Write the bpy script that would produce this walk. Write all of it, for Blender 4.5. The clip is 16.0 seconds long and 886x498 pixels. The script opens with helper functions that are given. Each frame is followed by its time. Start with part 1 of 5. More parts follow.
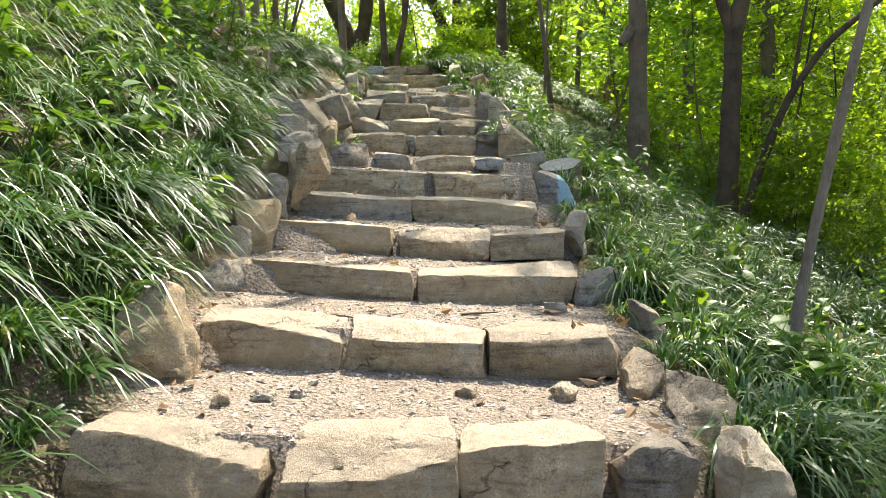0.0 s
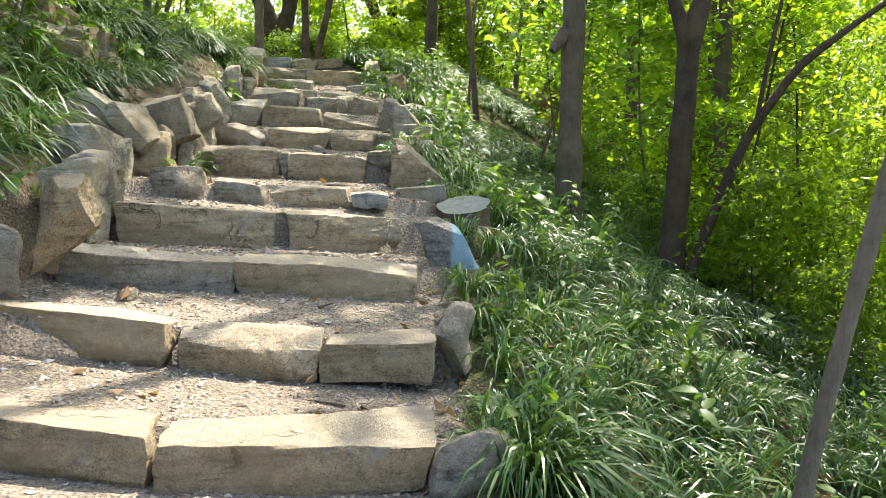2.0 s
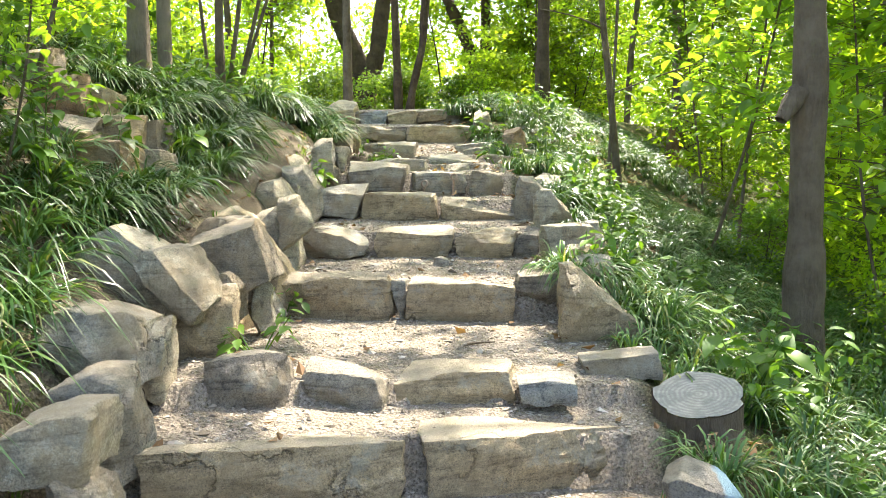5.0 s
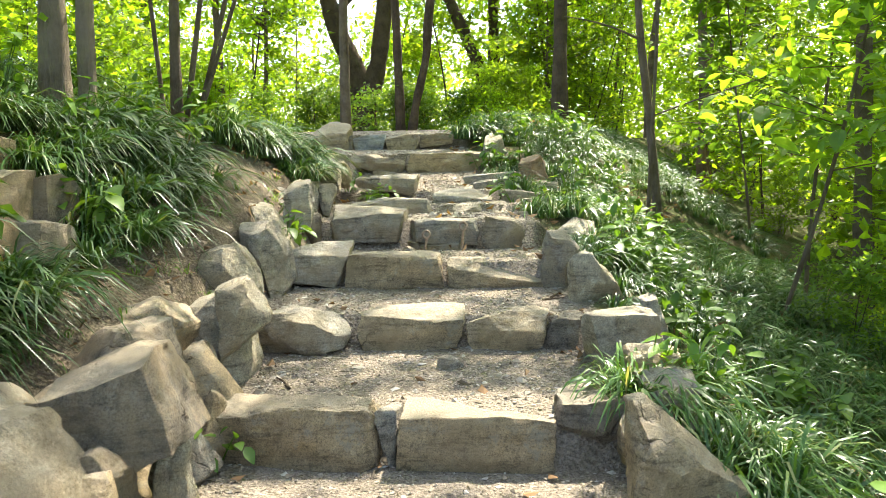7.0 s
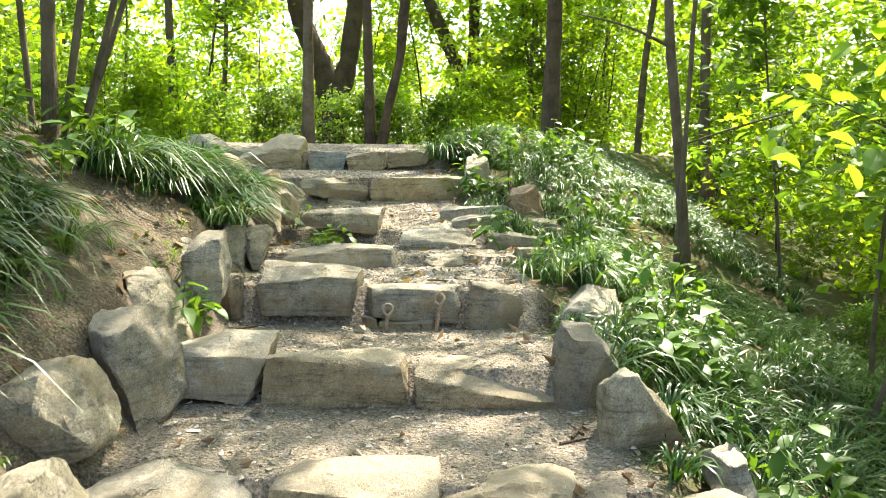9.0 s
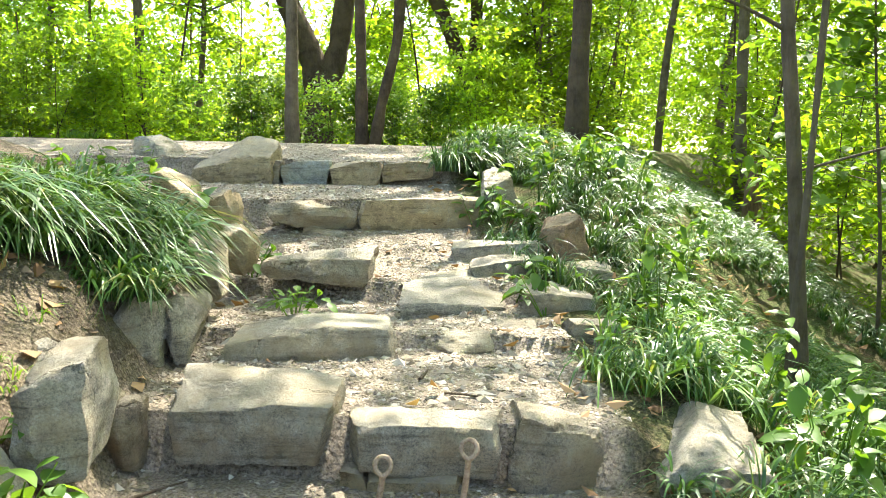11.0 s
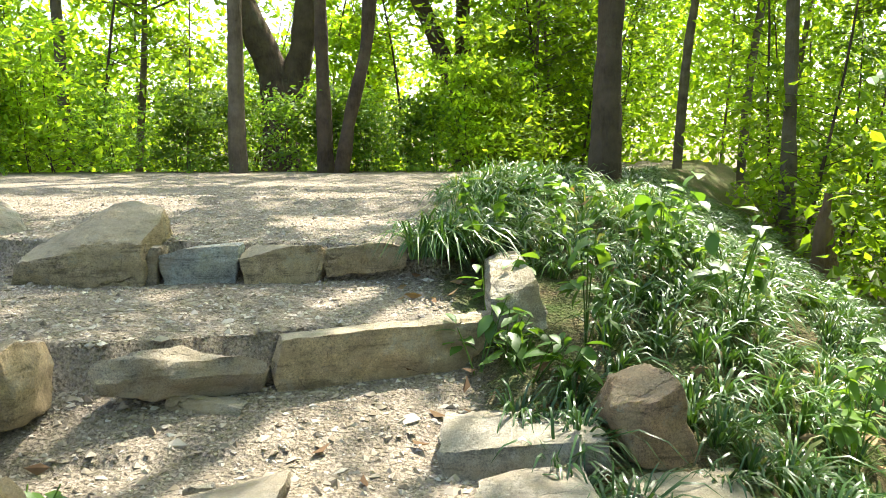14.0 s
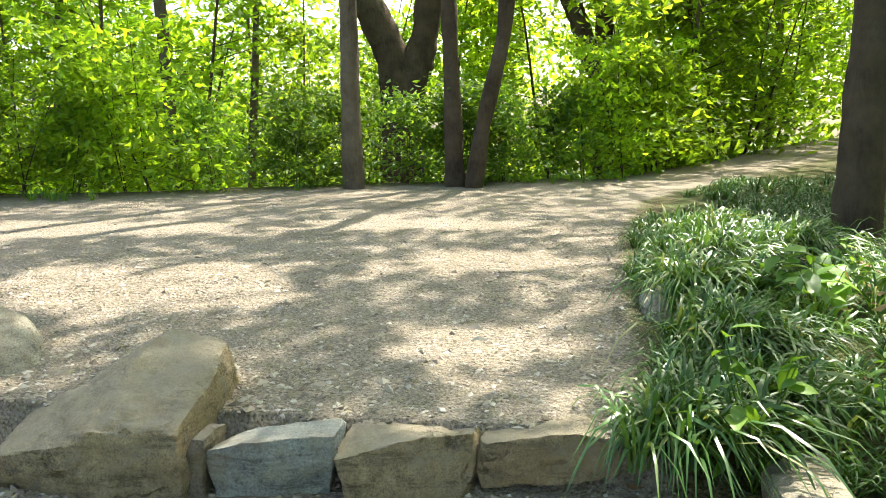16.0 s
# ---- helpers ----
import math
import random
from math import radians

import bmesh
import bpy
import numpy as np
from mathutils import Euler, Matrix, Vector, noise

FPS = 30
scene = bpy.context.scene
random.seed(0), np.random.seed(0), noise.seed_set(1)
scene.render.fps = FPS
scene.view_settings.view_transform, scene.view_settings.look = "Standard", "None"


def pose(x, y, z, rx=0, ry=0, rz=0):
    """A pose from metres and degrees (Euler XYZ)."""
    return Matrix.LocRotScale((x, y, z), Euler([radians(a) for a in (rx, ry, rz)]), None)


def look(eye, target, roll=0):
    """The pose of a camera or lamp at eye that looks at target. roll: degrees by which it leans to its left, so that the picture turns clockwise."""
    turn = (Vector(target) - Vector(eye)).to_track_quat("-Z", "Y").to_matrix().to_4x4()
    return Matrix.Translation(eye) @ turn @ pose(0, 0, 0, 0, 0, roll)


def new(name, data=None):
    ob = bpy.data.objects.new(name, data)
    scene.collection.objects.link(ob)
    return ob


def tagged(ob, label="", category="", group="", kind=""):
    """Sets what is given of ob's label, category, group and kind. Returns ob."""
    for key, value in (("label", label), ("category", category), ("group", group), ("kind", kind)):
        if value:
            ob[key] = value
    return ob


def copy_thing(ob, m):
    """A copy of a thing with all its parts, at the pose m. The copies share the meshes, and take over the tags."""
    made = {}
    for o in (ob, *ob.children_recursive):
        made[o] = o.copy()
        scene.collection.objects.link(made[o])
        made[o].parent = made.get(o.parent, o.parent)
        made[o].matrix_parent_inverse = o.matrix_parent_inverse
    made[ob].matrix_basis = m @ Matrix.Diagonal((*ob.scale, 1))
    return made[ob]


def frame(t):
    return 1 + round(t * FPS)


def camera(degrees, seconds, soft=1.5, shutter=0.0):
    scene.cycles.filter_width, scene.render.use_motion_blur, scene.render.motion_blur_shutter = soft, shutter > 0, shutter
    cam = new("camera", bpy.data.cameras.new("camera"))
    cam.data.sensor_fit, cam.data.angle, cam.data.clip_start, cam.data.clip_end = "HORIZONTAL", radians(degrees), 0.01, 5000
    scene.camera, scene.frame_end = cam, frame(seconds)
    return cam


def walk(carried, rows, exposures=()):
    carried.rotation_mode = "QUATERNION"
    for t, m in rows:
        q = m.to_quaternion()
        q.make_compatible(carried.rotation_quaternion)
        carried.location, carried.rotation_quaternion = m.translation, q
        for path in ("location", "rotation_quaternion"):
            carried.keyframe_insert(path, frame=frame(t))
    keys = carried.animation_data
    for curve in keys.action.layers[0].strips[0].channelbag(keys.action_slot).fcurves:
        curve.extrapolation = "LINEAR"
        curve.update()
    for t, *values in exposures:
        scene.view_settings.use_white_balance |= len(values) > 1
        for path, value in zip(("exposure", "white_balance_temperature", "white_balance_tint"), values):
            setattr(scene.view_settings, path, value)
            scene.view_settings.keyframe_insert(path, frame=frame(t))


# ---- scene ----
cam = camera(57.9, 16.0, 0.8)
PATH = [
    (0, (0.219, 0.460, 1.606), (0.162, 2.639, 1.311), -1.2),
    (0.5, (0.428, 0.921, 1.579), (0.375, 3.100, 1.282), -0.8),
    (1, (0.543, 1.401, 1.649), (0.601, 3.581, 1.347), 0.8),
    (1.5, (0.653, 1.836, 1.737), (0.763, 4.010, 1.416), 1.4),
    (2, (0.701, 2.235, 1.852), (0.807, 4.410, 1.539), 1.7),
    (2.5, (0.628, 2.558, 1.884), (0.670, 4.734, 1.574), 1.2),
    (3, (0.585, 2.927, 1.899), (0.573, 5.108, 1.611), 0.8),
    (3.5, (0.550, 3.269, 2.055), (0.493, 5.453, 1.790), 0.6),
    (4, (0.366, 3.691, 2.161), (0.271, 5.874, 1.907), 0.1),
    (4.2, (0.315, 3.815, 2.228), (0.216, 5.997, 1.974), 0.0),
    (6.3, (0.177, 5.325, 2.597), (0.012, 7.503, 2.340), -0.8),
    (6.5, (0.173, 5.463, 2.645), (0.017, 7.643, 2.394), -0.8),
    (7, (0.127, 5.850, 2.645), (-0.017, 8.032, 2.413), -0.8),
    (7.5, (0.170, 6.312, 2.627), (0.055, 8.499, 2.409), -0.2),
    (8, (0.224, 6.731, 2.683), (0.133, 8.922, 2.504), 0.3),
    (8.5, (0.139, 7.209, 2.786), (0.068, 9.402, 2.606), 0.7),
    (8.7, (0.098, 7.343, 2.835), (0.029, 9.533, 2.639), 0.7),
    (10.8, (-0.182, 9.100, 3.092), (-0.256, 11.455, 2.709), 1.0),
    (11, (-0.153, 9.291, 3.119), (-0.205, 11.660, 2.828), 1.3),
    (11.5, (-0.172, 9.698, 3.140), (-0.264, 12.077, 2.964), 1.4),
    (12, (-0.164, 10.123, 3.285), (-0.281, 12.500, 3.095), 1.2),
    (12.5, (-0.049, 10.470, 3.342), (-0.068, 12.848, 3.120), 0.9),
    (13, (-0.103, 10.858, 3.315), (-0.116, 13.239, 3.135), 0.3),
    (13.5, (-0.182, 11.378, 3.446), (-0.216, 13.749, 3.176), 0.2),
    (14, (-0.180, 11.798, 3.505), (-0.195, 14.166, 3.208), 0.4),
    (14.5, (-0.162, 12.278, 3.641), (-0.307, 14.644, 3.350), 0.1),
    (15, (-0.274, 12.750, 3.702), (-0.529, 15.099, 3.362), 0.2),
    (15.5, (-0.385, 13.196, 3.899), (-0.692, 15.532, 3.506), 0.4),
    (16, (-0.548, 13.585, 3.953), (-0.916, 15.912, 3.560), -0.7),
]
walk(cam, [(t, look(eye, target, roll)) for t, eye, target, roll in PATH],
     [(0, 1.8, 6650, 12), (2, 1.98, 6550, 10), (4, 2.4, 6600, 10), (6.5, 2.42, 6500, 11), (7, 2.17, 6650, 7), (7.5, 2.45, 6500, 9), (8, 2.35, 6600, 8), (8.5, 2.28, 6750, 7), (11, 2.52, 6450, 7), (12, 2.13, 6550, 7), (13, 2.12, 6500, 7), (14.5, 2.25, 6450, 7), (16, 2.1, 6450, 7)])

# ---- world, sun and exposure ----
SUN_AZ, SUN_EL = radians(28.0), radians(56.0)  # azimuth from +y towards +x
world = bpy.data.worlds.new("sky")
scene.world = world
world.use_nodes = True
wn = world.node_tree.nodes
sky = wn.new("ShaderNodeTexSky")
sky.sky_type = "NISHITA"
sky.sun_disc = False
sky.sun_elevation = SUN_EL
sky.sun_rotation = SUN_AZ
sky.air_density, sky.dust_density, sky.ozone_density = 1.0, 3.0, 1.0
wn["Background"].inputs["Strength"].default_value = 0.15
world.node_tree.links.new(sky.outputs[0], wn["Background"].inputs[0])
sun_data = bpy.data.lights.new("sun", "SUN")
sun_data.energy, sun_data.angle, sun_data.color = 4.2, radians(0.6), (1.0, 0.93, 0.82)
sun = new("sun", sun_data)
SUN_DIR = Vector((math.sin(SUN_AZ) * math.cos(SUN_EL), math.cos(SUN_AZ) * math.cos(SUN_EL), math.sin(SUN_EL)))
sun.matrix_world = look((8, 15, 30), Vector((8, 15, 30)) - SUN_DIR)


# ---- materials ----
def material(name):
    m = bpy.data.materials.new(name)
    m.use_nodes = True
    nt = m.node_tree
    return m, nt, nt.nodes, nt.links, nt.nodes["Principled BSDF"]


def noise_tex(nt, scale, detail=6.0, rough=0.6, vec=None, kind="ShaderNodeTexNoise"):
    n = nt.nodes.new(kind)
    n.inputs["Scale"].default_value = scale
    if kind == "ShaderNodeTexNoise":
        n.inputs["Detail"].default_value = detail
        n.inputs["Roughness"].default_value = rough
    if vec is not None:
        nt.links.new(vec, n.inputs["Vector"])
    return n


def ramp(nt, src, stops):
    r = nt.nodes.new("ShaderNodeValToRGB")
    el = r.color_ramp.elements
    while len(el) < len(stops):
        el.new(0.5)
    for e, (p, c) in zip(el, stops):
        e.position = p
        e.color = (*c, 1) if len(c) == 3 else c
    nt.links.new(src, r.inputs["Fac"])
    return r


def mix(nt, fac, a, b, mode="MIX"):
    n = nt.nodes.new("ShaderNodeMix")
    n.data_type, n.blend_type = "RGBA", mode
    for sock, v in ((n.inputs["Factor"], fac), (n.inputs["A"], a), (n.inputs["B"], b)):
        if isinstance(v, (int, float)):
            sock.default_value = v
        elif isinstance(v, tuple):
            sock.default_value = (*v, 1)
        else:
            nt.links.new(v, sock)
    return n.outputs["Result"]


def bump(nt, height, strength, distance, bsdf, prev=None):
    b = nt.nodes.new("ShaderNodeBump")
    b.inputs["Strength"].default_value = strength
    b.inputs["Distance"].default_value = distance
    nt.links.new(height, b.inputs["Height"])
    if prev is not None:
        nt.links.new(prev, b.inputs["Normal"])
    nt.links.new(b.outputs["Normal"], bsdf.inputs["Normal"])
    return b.outputs["Normal"]


def gray(nt, v):
    return ramp(nt, v, [(0.35, (0, 0, 0)), (0.65, (1, 1, 1))]).outputs["Color"]


def stone_material(name, base, warm, dusty):
    """Rough split stone: two-scale mottling, streaks of soil, pale worn edges, dust lying on upward faces."""
    m, nt, nodes, links, bsdf = material(name)
    geo = nodes.new("ShaderNodeNewGeometry")
    info = nodes.new("ShaderNodeObjectInfo")
    coord = nodes.new("ShaderNodeTexCoord")
    big = noise_tex(nt, 3.0, 5, 0.6, coord.outputs["Object"])
    fine = noise_tex(nt, 22.0, 10, 0.8, coord.outputs["Object"])
    col = mix(nt, gray(nt, big.outputs["Fac"]), base, warm)
    dark = tuple(c * 0.5 for c in base)
    col = mix(nt, ramp(nt, fine.outputs["Fac"], [(0.38, (0.8, 0.8, 0.8)), (0.49, (0, 0, 0))]).outputs["Color"], col, dark)
    light = tuple(min(0.6, c * 1.5) for c in base)
    col = mix(nt, ramp(nt, fine.outputs["Fac"], [(0.53, (0, 0, 0)), (0.63, (0.75, 0.75, 0.75))]).outputs["Color"], col, light)
    vein = noise_tex(nt, 2.4, 7, 0.55, coord.outputs["Object"])
    line = ramp(nt, vein.outputs["Fac"], [(0.482, (0, 0, 0)), (0.49, (0.85, 0.85, 0.85)), (0.498, (0, 0, 0))])
    hide = noise_tex(nt, 3.1, 3, 0.5, geo.outputs["Position"])
    line = mix(nt, 1.0, line.outputs["Color"], ramp(nt, hide.outputs["Fac"], [(0.53, (0, 0, 0)), (0.6, (1, 1, 1))]).outputs["Color"], "MULTIPLY")
    col = mix(nt, line, col, tuple(c * 0.28 for c in base))
    grit = noise_tex(nt, 130.0, 5, 0.8, coord.outputs["Object"])
    col = mix(nt, 1.0, col, ramp(nt, grit.outputs["Fac"], [(0.38, (0.55, 0.55, 0.55)), (0.5, (1, 1, 1)), (0.62, (1.25, 1.22, 1.15))]).outputs["Color"], "MULTIPLY")
    # thin darker beds that run along the stone
    bed = nodes.new("ShaderNodeMapping")
    bed.inputs["Scale"].default_value = (0.7, 0.7, 5.0)
    bed.inputs["Rotation"].default_value = (0.12, 0.16, 0.0)
    links.new(coord.outputs["Object"], bed.inputs[0])
    beds = noise_tex(nt, 5.0, 8, 0.7, bed.outputs[0])
    col = mix(nt, 1.0, col, ramp(nt, beds.outputs["Fac"], [(0.36, (0.5, 0.49, 0.47)), (0.47, (1, 1, 1)), (0.6, (1.12, 1.1, 1.05))]).outputs["Color"], "MULTIPLY")
    # lichen and lime blotches
    blot = noise_tex(nt, 6.0, 10, 0.75, coord.outputs["Object"])
    col = mix(nt, ramp(nt, blot.outputs["Fac"], [(0.55, (0, 0, 0)), (0.62, (0.55, 0.55, 0.55))]).outputs["Color"], col, (0.36, 0.345, 0.28))
    col = mix(nt, ramp(nt, blot.outputs["Fac"], [(0.34, (0.6, 0.6, 0.6)), (0.42, (0, 0, 0))]).outputs["Color"], col, tuple(c * 0.45 for c in base))
    # soil rubbed onto the faces in large patches, dust on flat tops
    soil = noise_tex(nt, 2.2, 6, 0.7, geo.outputs["Position"])
    col = mix(nt, ramp(nt, soil.outputs["Fac"], [(0.46, (0, 0, 0)), (0.60, (0.6, 0.6, 0.6))]).outputs["Color"], col, (0.36, 0.27, 0.155))
    sep = nodes.new("ShaderNodeSeparateXYZ")
    links.new(geo.outputs["Normal"], sep.inputs[0])
    top = ramp(nt, sep.outputs["Z"], [(0.6, (0, 0, 0)), (0.95, (dusty, dusty, dusty))])
    col = mix(nt, top.outputs["Color"], col, (0.42, 0.365, 0.275))
    val = nodes.new("ShaderNodeMapRange")
    links.new(info.outputs["Random"], val.inputs[0])
    val.inputs["To Min"].default_value, val.inputs["To Max"].default_value = 0.82, 1.15
    hsv = nodes.new("ShaderNodeHueSaturation")
    links.new(val.outputs[0], hsv.inputs["Value"])
    links.new(col, hsv.inputs["Color"])
    links.new(hsv.outputs[0], bsdf.inputs["Base Color"])
    bsdf.inputs["Roughness"].default_value = 0.9
    bsdf.inputs["Specular IOR Level"].default_value = 0.25
    n0 = bump(nt, beds.outputs["Fac"], 0.7, 0.03, bsdf)
    n1 = bump(nt, fine.outputs["Fac"], 0.8, 0.02, bsdf, n0)
    n2 = bump(nt, blot.outputs["Fac"], 0.8, 0.05, bsdf, n1)
    n3 = bump(nt, grit.outputs["Fac"], 0.7, 0.008, bsdf, n2)
    inv = nodes.new("ShaderNodeInvert")
    links.new(line, inv.inputs["Color"])
    bump(nt, inv.outputs[0], 1.0, 0.025, bsdf, n3)
    return m


STONE = {
    "warm": stone_material("warm_stone", (0.385, 0.308, 0.2), (0.42, 0.32, 0.19), 0.6),
    "grey": stone_material("grey_stone", (0.31, 0.295, 0.26), (0.37, 0.325, 0.25), 0.4),
    "dark": stone_material("dark_stone", (0.17, 0.15, 0.125), (0.25, 0.21, 0.155), 0.45),
    "pale": stone_material("pale_stone", (0.42, 0.385, 0.305), (0.40, 0.34, 0.24), 0.5),
    "blue": stone_material("bluish_stone", (0.30, 0.33, 0.34), (0.36, 0.36, 0.33), 0.4),
    "red": stone_material("reddish_stone", (0.33, 0.21, 0.125), (0.37, 0.24, 0.14), 0.3),
}


def painted_stone():
    """Grey stone whose outer half carries old pale blue paint."""
    m = stone_material("painted_stone", (0.24, 0.22, 0.20), (0.28, 0.25, 0.21), 0.3)
    nt = m.node_tree
    bsdf = nt.nodes["Principled BSDF"]
    src = bsdf.inputs["Base Color"].links[0].from_socket
    geo = nt.nodes.new("ShaderNodeNewGeometry")
    sep = nt.nodes.new("ShaderNodeSeparateXYZ")
    nt.links.new(geo.outputs["Position"], sep.inputs[0])
    wob = noise_tex(nt, 12.0, 4, 0.6, geo.outputs["Position"])
    add = nt.nodes.new("ShaderNodeMath")
    add.operation = "MULTIPLY_ADD"
    nt.links.new(wob.outputs["Fac"], add.inputs[0])
    add.inputs[1].default_value = 0.07
    nt.links.new(sep.outputs["X"], add.inputs[2])
    rng = nt.nodes.new("ShaderNodeMapRange")
    nt.links.new(add.outputs[0], rng.inputs[0])
    rng.inputs["From Min"].default_value, rng.inputs["From Max"].default_value = 1.005, 1.025
    sz = nt.nodes.new("ShaderNodeMapRange")
    nt.links.new(sep.outputs["Z"], sz.inputs[0])
    sz.inputs["From Min"].default_value, sz.inputs["From Max"].default_value = 1.055, 1.07
    mul = nt.nodes.new("ShaderNodeMath")
    mul.operation = "MULTIPLY"
    nt.links.new(rng.outputs[0], mul.inputs[0])
    nt.links.new(sz.outputs[0], mul.inputs[1])
    nt.links.new(mix(nt, mul.outputs[0], src, (0.27, 0.39, 0.44)), bsdf.inputs["Base Color"])
    return m


STONE["paint"] = painted_stone()


def ground_material():
    """Trodden sandy gravel on the path, bare soil on the banks, leaf litter in the wood; the zone attribute says which."""
    m, nt, nodes, links, bsdf = material("ground_soil_gravel")
    geo = nodes.new("ShaderNodeNewGeometry")
    pos = geo.outputs["Position"]
    zone = nodes.new("ShaderNodeVertexColor")
    zone.layer_name = "zone"
    sep = nodes.new("ShaderNodeSeparateColor")
    links.new(zone.outputs["Color"], sep.inputs[0])
    vor = noise_tex(nt, 55.0, vec=pos, kind="ShaderNodeTexVoronoi")
    fine = noise_tex(nt, 90.0, 6, 0.75, pos)
    mid = noise_tex(nt, 5.0, 6, 0.7, pos)
    large = noise_tex(nt, 1.1, 4, 0.6, pos)
    tone = nodes.new("ShaderNodeRGBToBW")
    links.new(vor.outputs["Color"], tone.inputs[0])
    chips = mix(nt, 0.5, (0.285, 0.24, 0.19), tone.outputs[0], "SOFT_LIGHT")
    gravel = mix(nt, gray(nt, mid.outputs["Fac"]), chips, (0.225, 0.182, 0.136))
    gravel = mix(nt, ramp(nt, large.outputs["Fac"], [(0.4, (0, 0, 0)), (0.7, (0.6, 0.6, 0.6))]).outputs["Color"], gravel, (0.31, 0.265, 0.212))
    soil = mix(nt, gray(nt, mid.outputs["Fac"]), (0.11, 0.085, 0.06), (0.17, 0.135, 0.095))
    soil = mix(nt, ramp(nt, fine.outputs["Fac"], [(0.52, (0, 0, 0)), (0.7, (0.8, 0.8, 0.8))]).outputs["Color"], soil, (0.23, 0.19, 0.14))
    litter = mix(nt, gray(nt, fine.outputs["Fac"]), (0.07, 0.055, 0.03), (0.17, 0.12, 0.07))
    litter = mix(nt, gray(nt, mid.outputs["Fac"]), litter, (0.06, 0.10, 0.02))
    col = mix(nt, sep.outputs["Green"], litter, soil)
    col = mix(nt, sep.outputs["Red"], col, gravel)
    dirt = ramp(nt, fine.outputs["Fac"], [(0.38, (0.5, 0.48, 0.45)), (0.5, (1, 1, 1)), (0.62, (1.3, 1.28, 1.22))])
    col = mix(nt, 1.0, col, dirt.outputs["Color"], "MULTIPLY")
    links.new(col, bsdf.inputs["Base Color"])
    bsdf.inputs["Roughness"].default_value = 0.95
    bsdf.inputs["Specular IOR Level"].default_value = 0.15
    n1 = bump(nt, vor.outputs["Distance"], 0.8, 0.02, bsdf)
    n2 = bump(nt, fine.outputs["Fac"], 0.8, 0.015, bsdf, n1)
    bump(nt, mid.outputs["Fac"], 0.5, 0.03, bsdf, n2)
    return m


def pebble_material(name, stops):
    m, nt, nodes, links, bsdf = material(name)
    geo = nodes.new("ShaderNodeNewGeometry")
    r = ramp(nt, geo.outputs["Random Per Island"], stops)
    fine = noise_tex(nt, 120.0, 4, 0.6, geo.outputs["Position"])
    links.new(mix(nt, 0.3, r.outputs["Color"], fine.outputs["Fac"], "SOFT_LIGHT"), bsdf.inputs["Base Color"])
    bsdf.inputs["Roughness"].default_value = 0.9
    bsdf.inputs["Specular IOR Level"].default_value = 0.2
    return m


def leaf_material(name, stops, rough=0.45, trans=0.45, spec=0.4):
    """Leaf blade: colour differs from leaf to leaf, light comes through it."""
    m, nt, nodes, links, bsdf = material(name)
    geo = nodes.new("ShaderNodeNewGeometry")
    info = nodes.new("ShaderNodeObjectInfo")
    r = ramp(nt, geo.outputs["Random Per Island"], stops)
    wave = noise_tex(nt, 0.45, 3, 0.5, geo.outputs["Position"])
    col = mix(nt, gray(nt, wave.outputs["Fac"]), r.outputs["Color"], tuple(c * 0.72 for c in stops[0][1]))
    hsv = nodes.new("ShaderNodeHueSaturation")
    mr = nodes.new("ShaderNodeMapRange")
    links.new(info.outputs["Random"], mr.inputs[0])
    mr.inputs["To Min"].default_value, mr.inputs["To Max"].default_value = 0.8, 1.2
    links.new(mr.outputs[0], hsv.inputs["Value"])
    links.new(col, hsv.inputs["Color"])
    links.new(hsv.outputs[0], bsdf.inputs["Base Color"])
    bsdf.inputs["Roughness"].default_value = rough
    bsdf.inputs["Specular IOR Level"].default_value = spec
    tr = nodes.new("ShaderNodeBsdfTranslucent")
    warm = mix(nt, 1.0, hsv.outputs[0], (1.88, 1.72, 0.62), "MULTIPLY")
    links.new(warm, tr.inputs["Color"])
    mx = nodes.new("ShaderNodeMixShader")
    mx.inputs[0].default_value = trans
    links.new(bsdf.outputs[0], mx.inputs[1])
    links.new(tr.outputs[0], mx.inputs[2])
    links.new(mx.outputs[0], nodes["Material Output"].inputs["Surface"])
    return m


LEAF = leaf_material("spring_leaves", [(0.0, (0.15, 0.25, 0.02)), (0.5, (0.24, 0.38, 0.03)), (1.0, (0.36, 0.48, 0.045))], 0.45, 0.68, 0.35)
LEAF_DEEP = leaf_material("deep_leaves", [(0.0, (0.10, 0.19, 0.024)), (0.5, (0.16, 0.285, 0.033)), (1.0, (0.25, 0.38, 0.048))], 0.45, 0.55, 0.35)
GRASS = leaf_material("grass_blades", [(0.0, (0.034, 0.085, 0.018)), (0.55, (0.072, 0.152, 0.032)), (0.9, (0.13, 0.23, 0.052)), (1.0, (0.36, 0.33, 0.16))], 0.36, 0.26, 0.42)
HERB = leaf_material("herb_leaves", [(0.0, (0.07, 0.15, 0.02)), (0.5, (0.13, 0.24, 0.03)), (1.0, (0.22, 0.34, 0.045))], 0.45, 0.4, 0.4)
DRY = leaf_material("dry_leaves", [(0.0, (0.14, 0.08, 0.04)), (0.5, (0.26, 0.16, 0.08)), (1.0, (0.40, 0.28, 0.16))], 0.8, 0.15, 0.2)


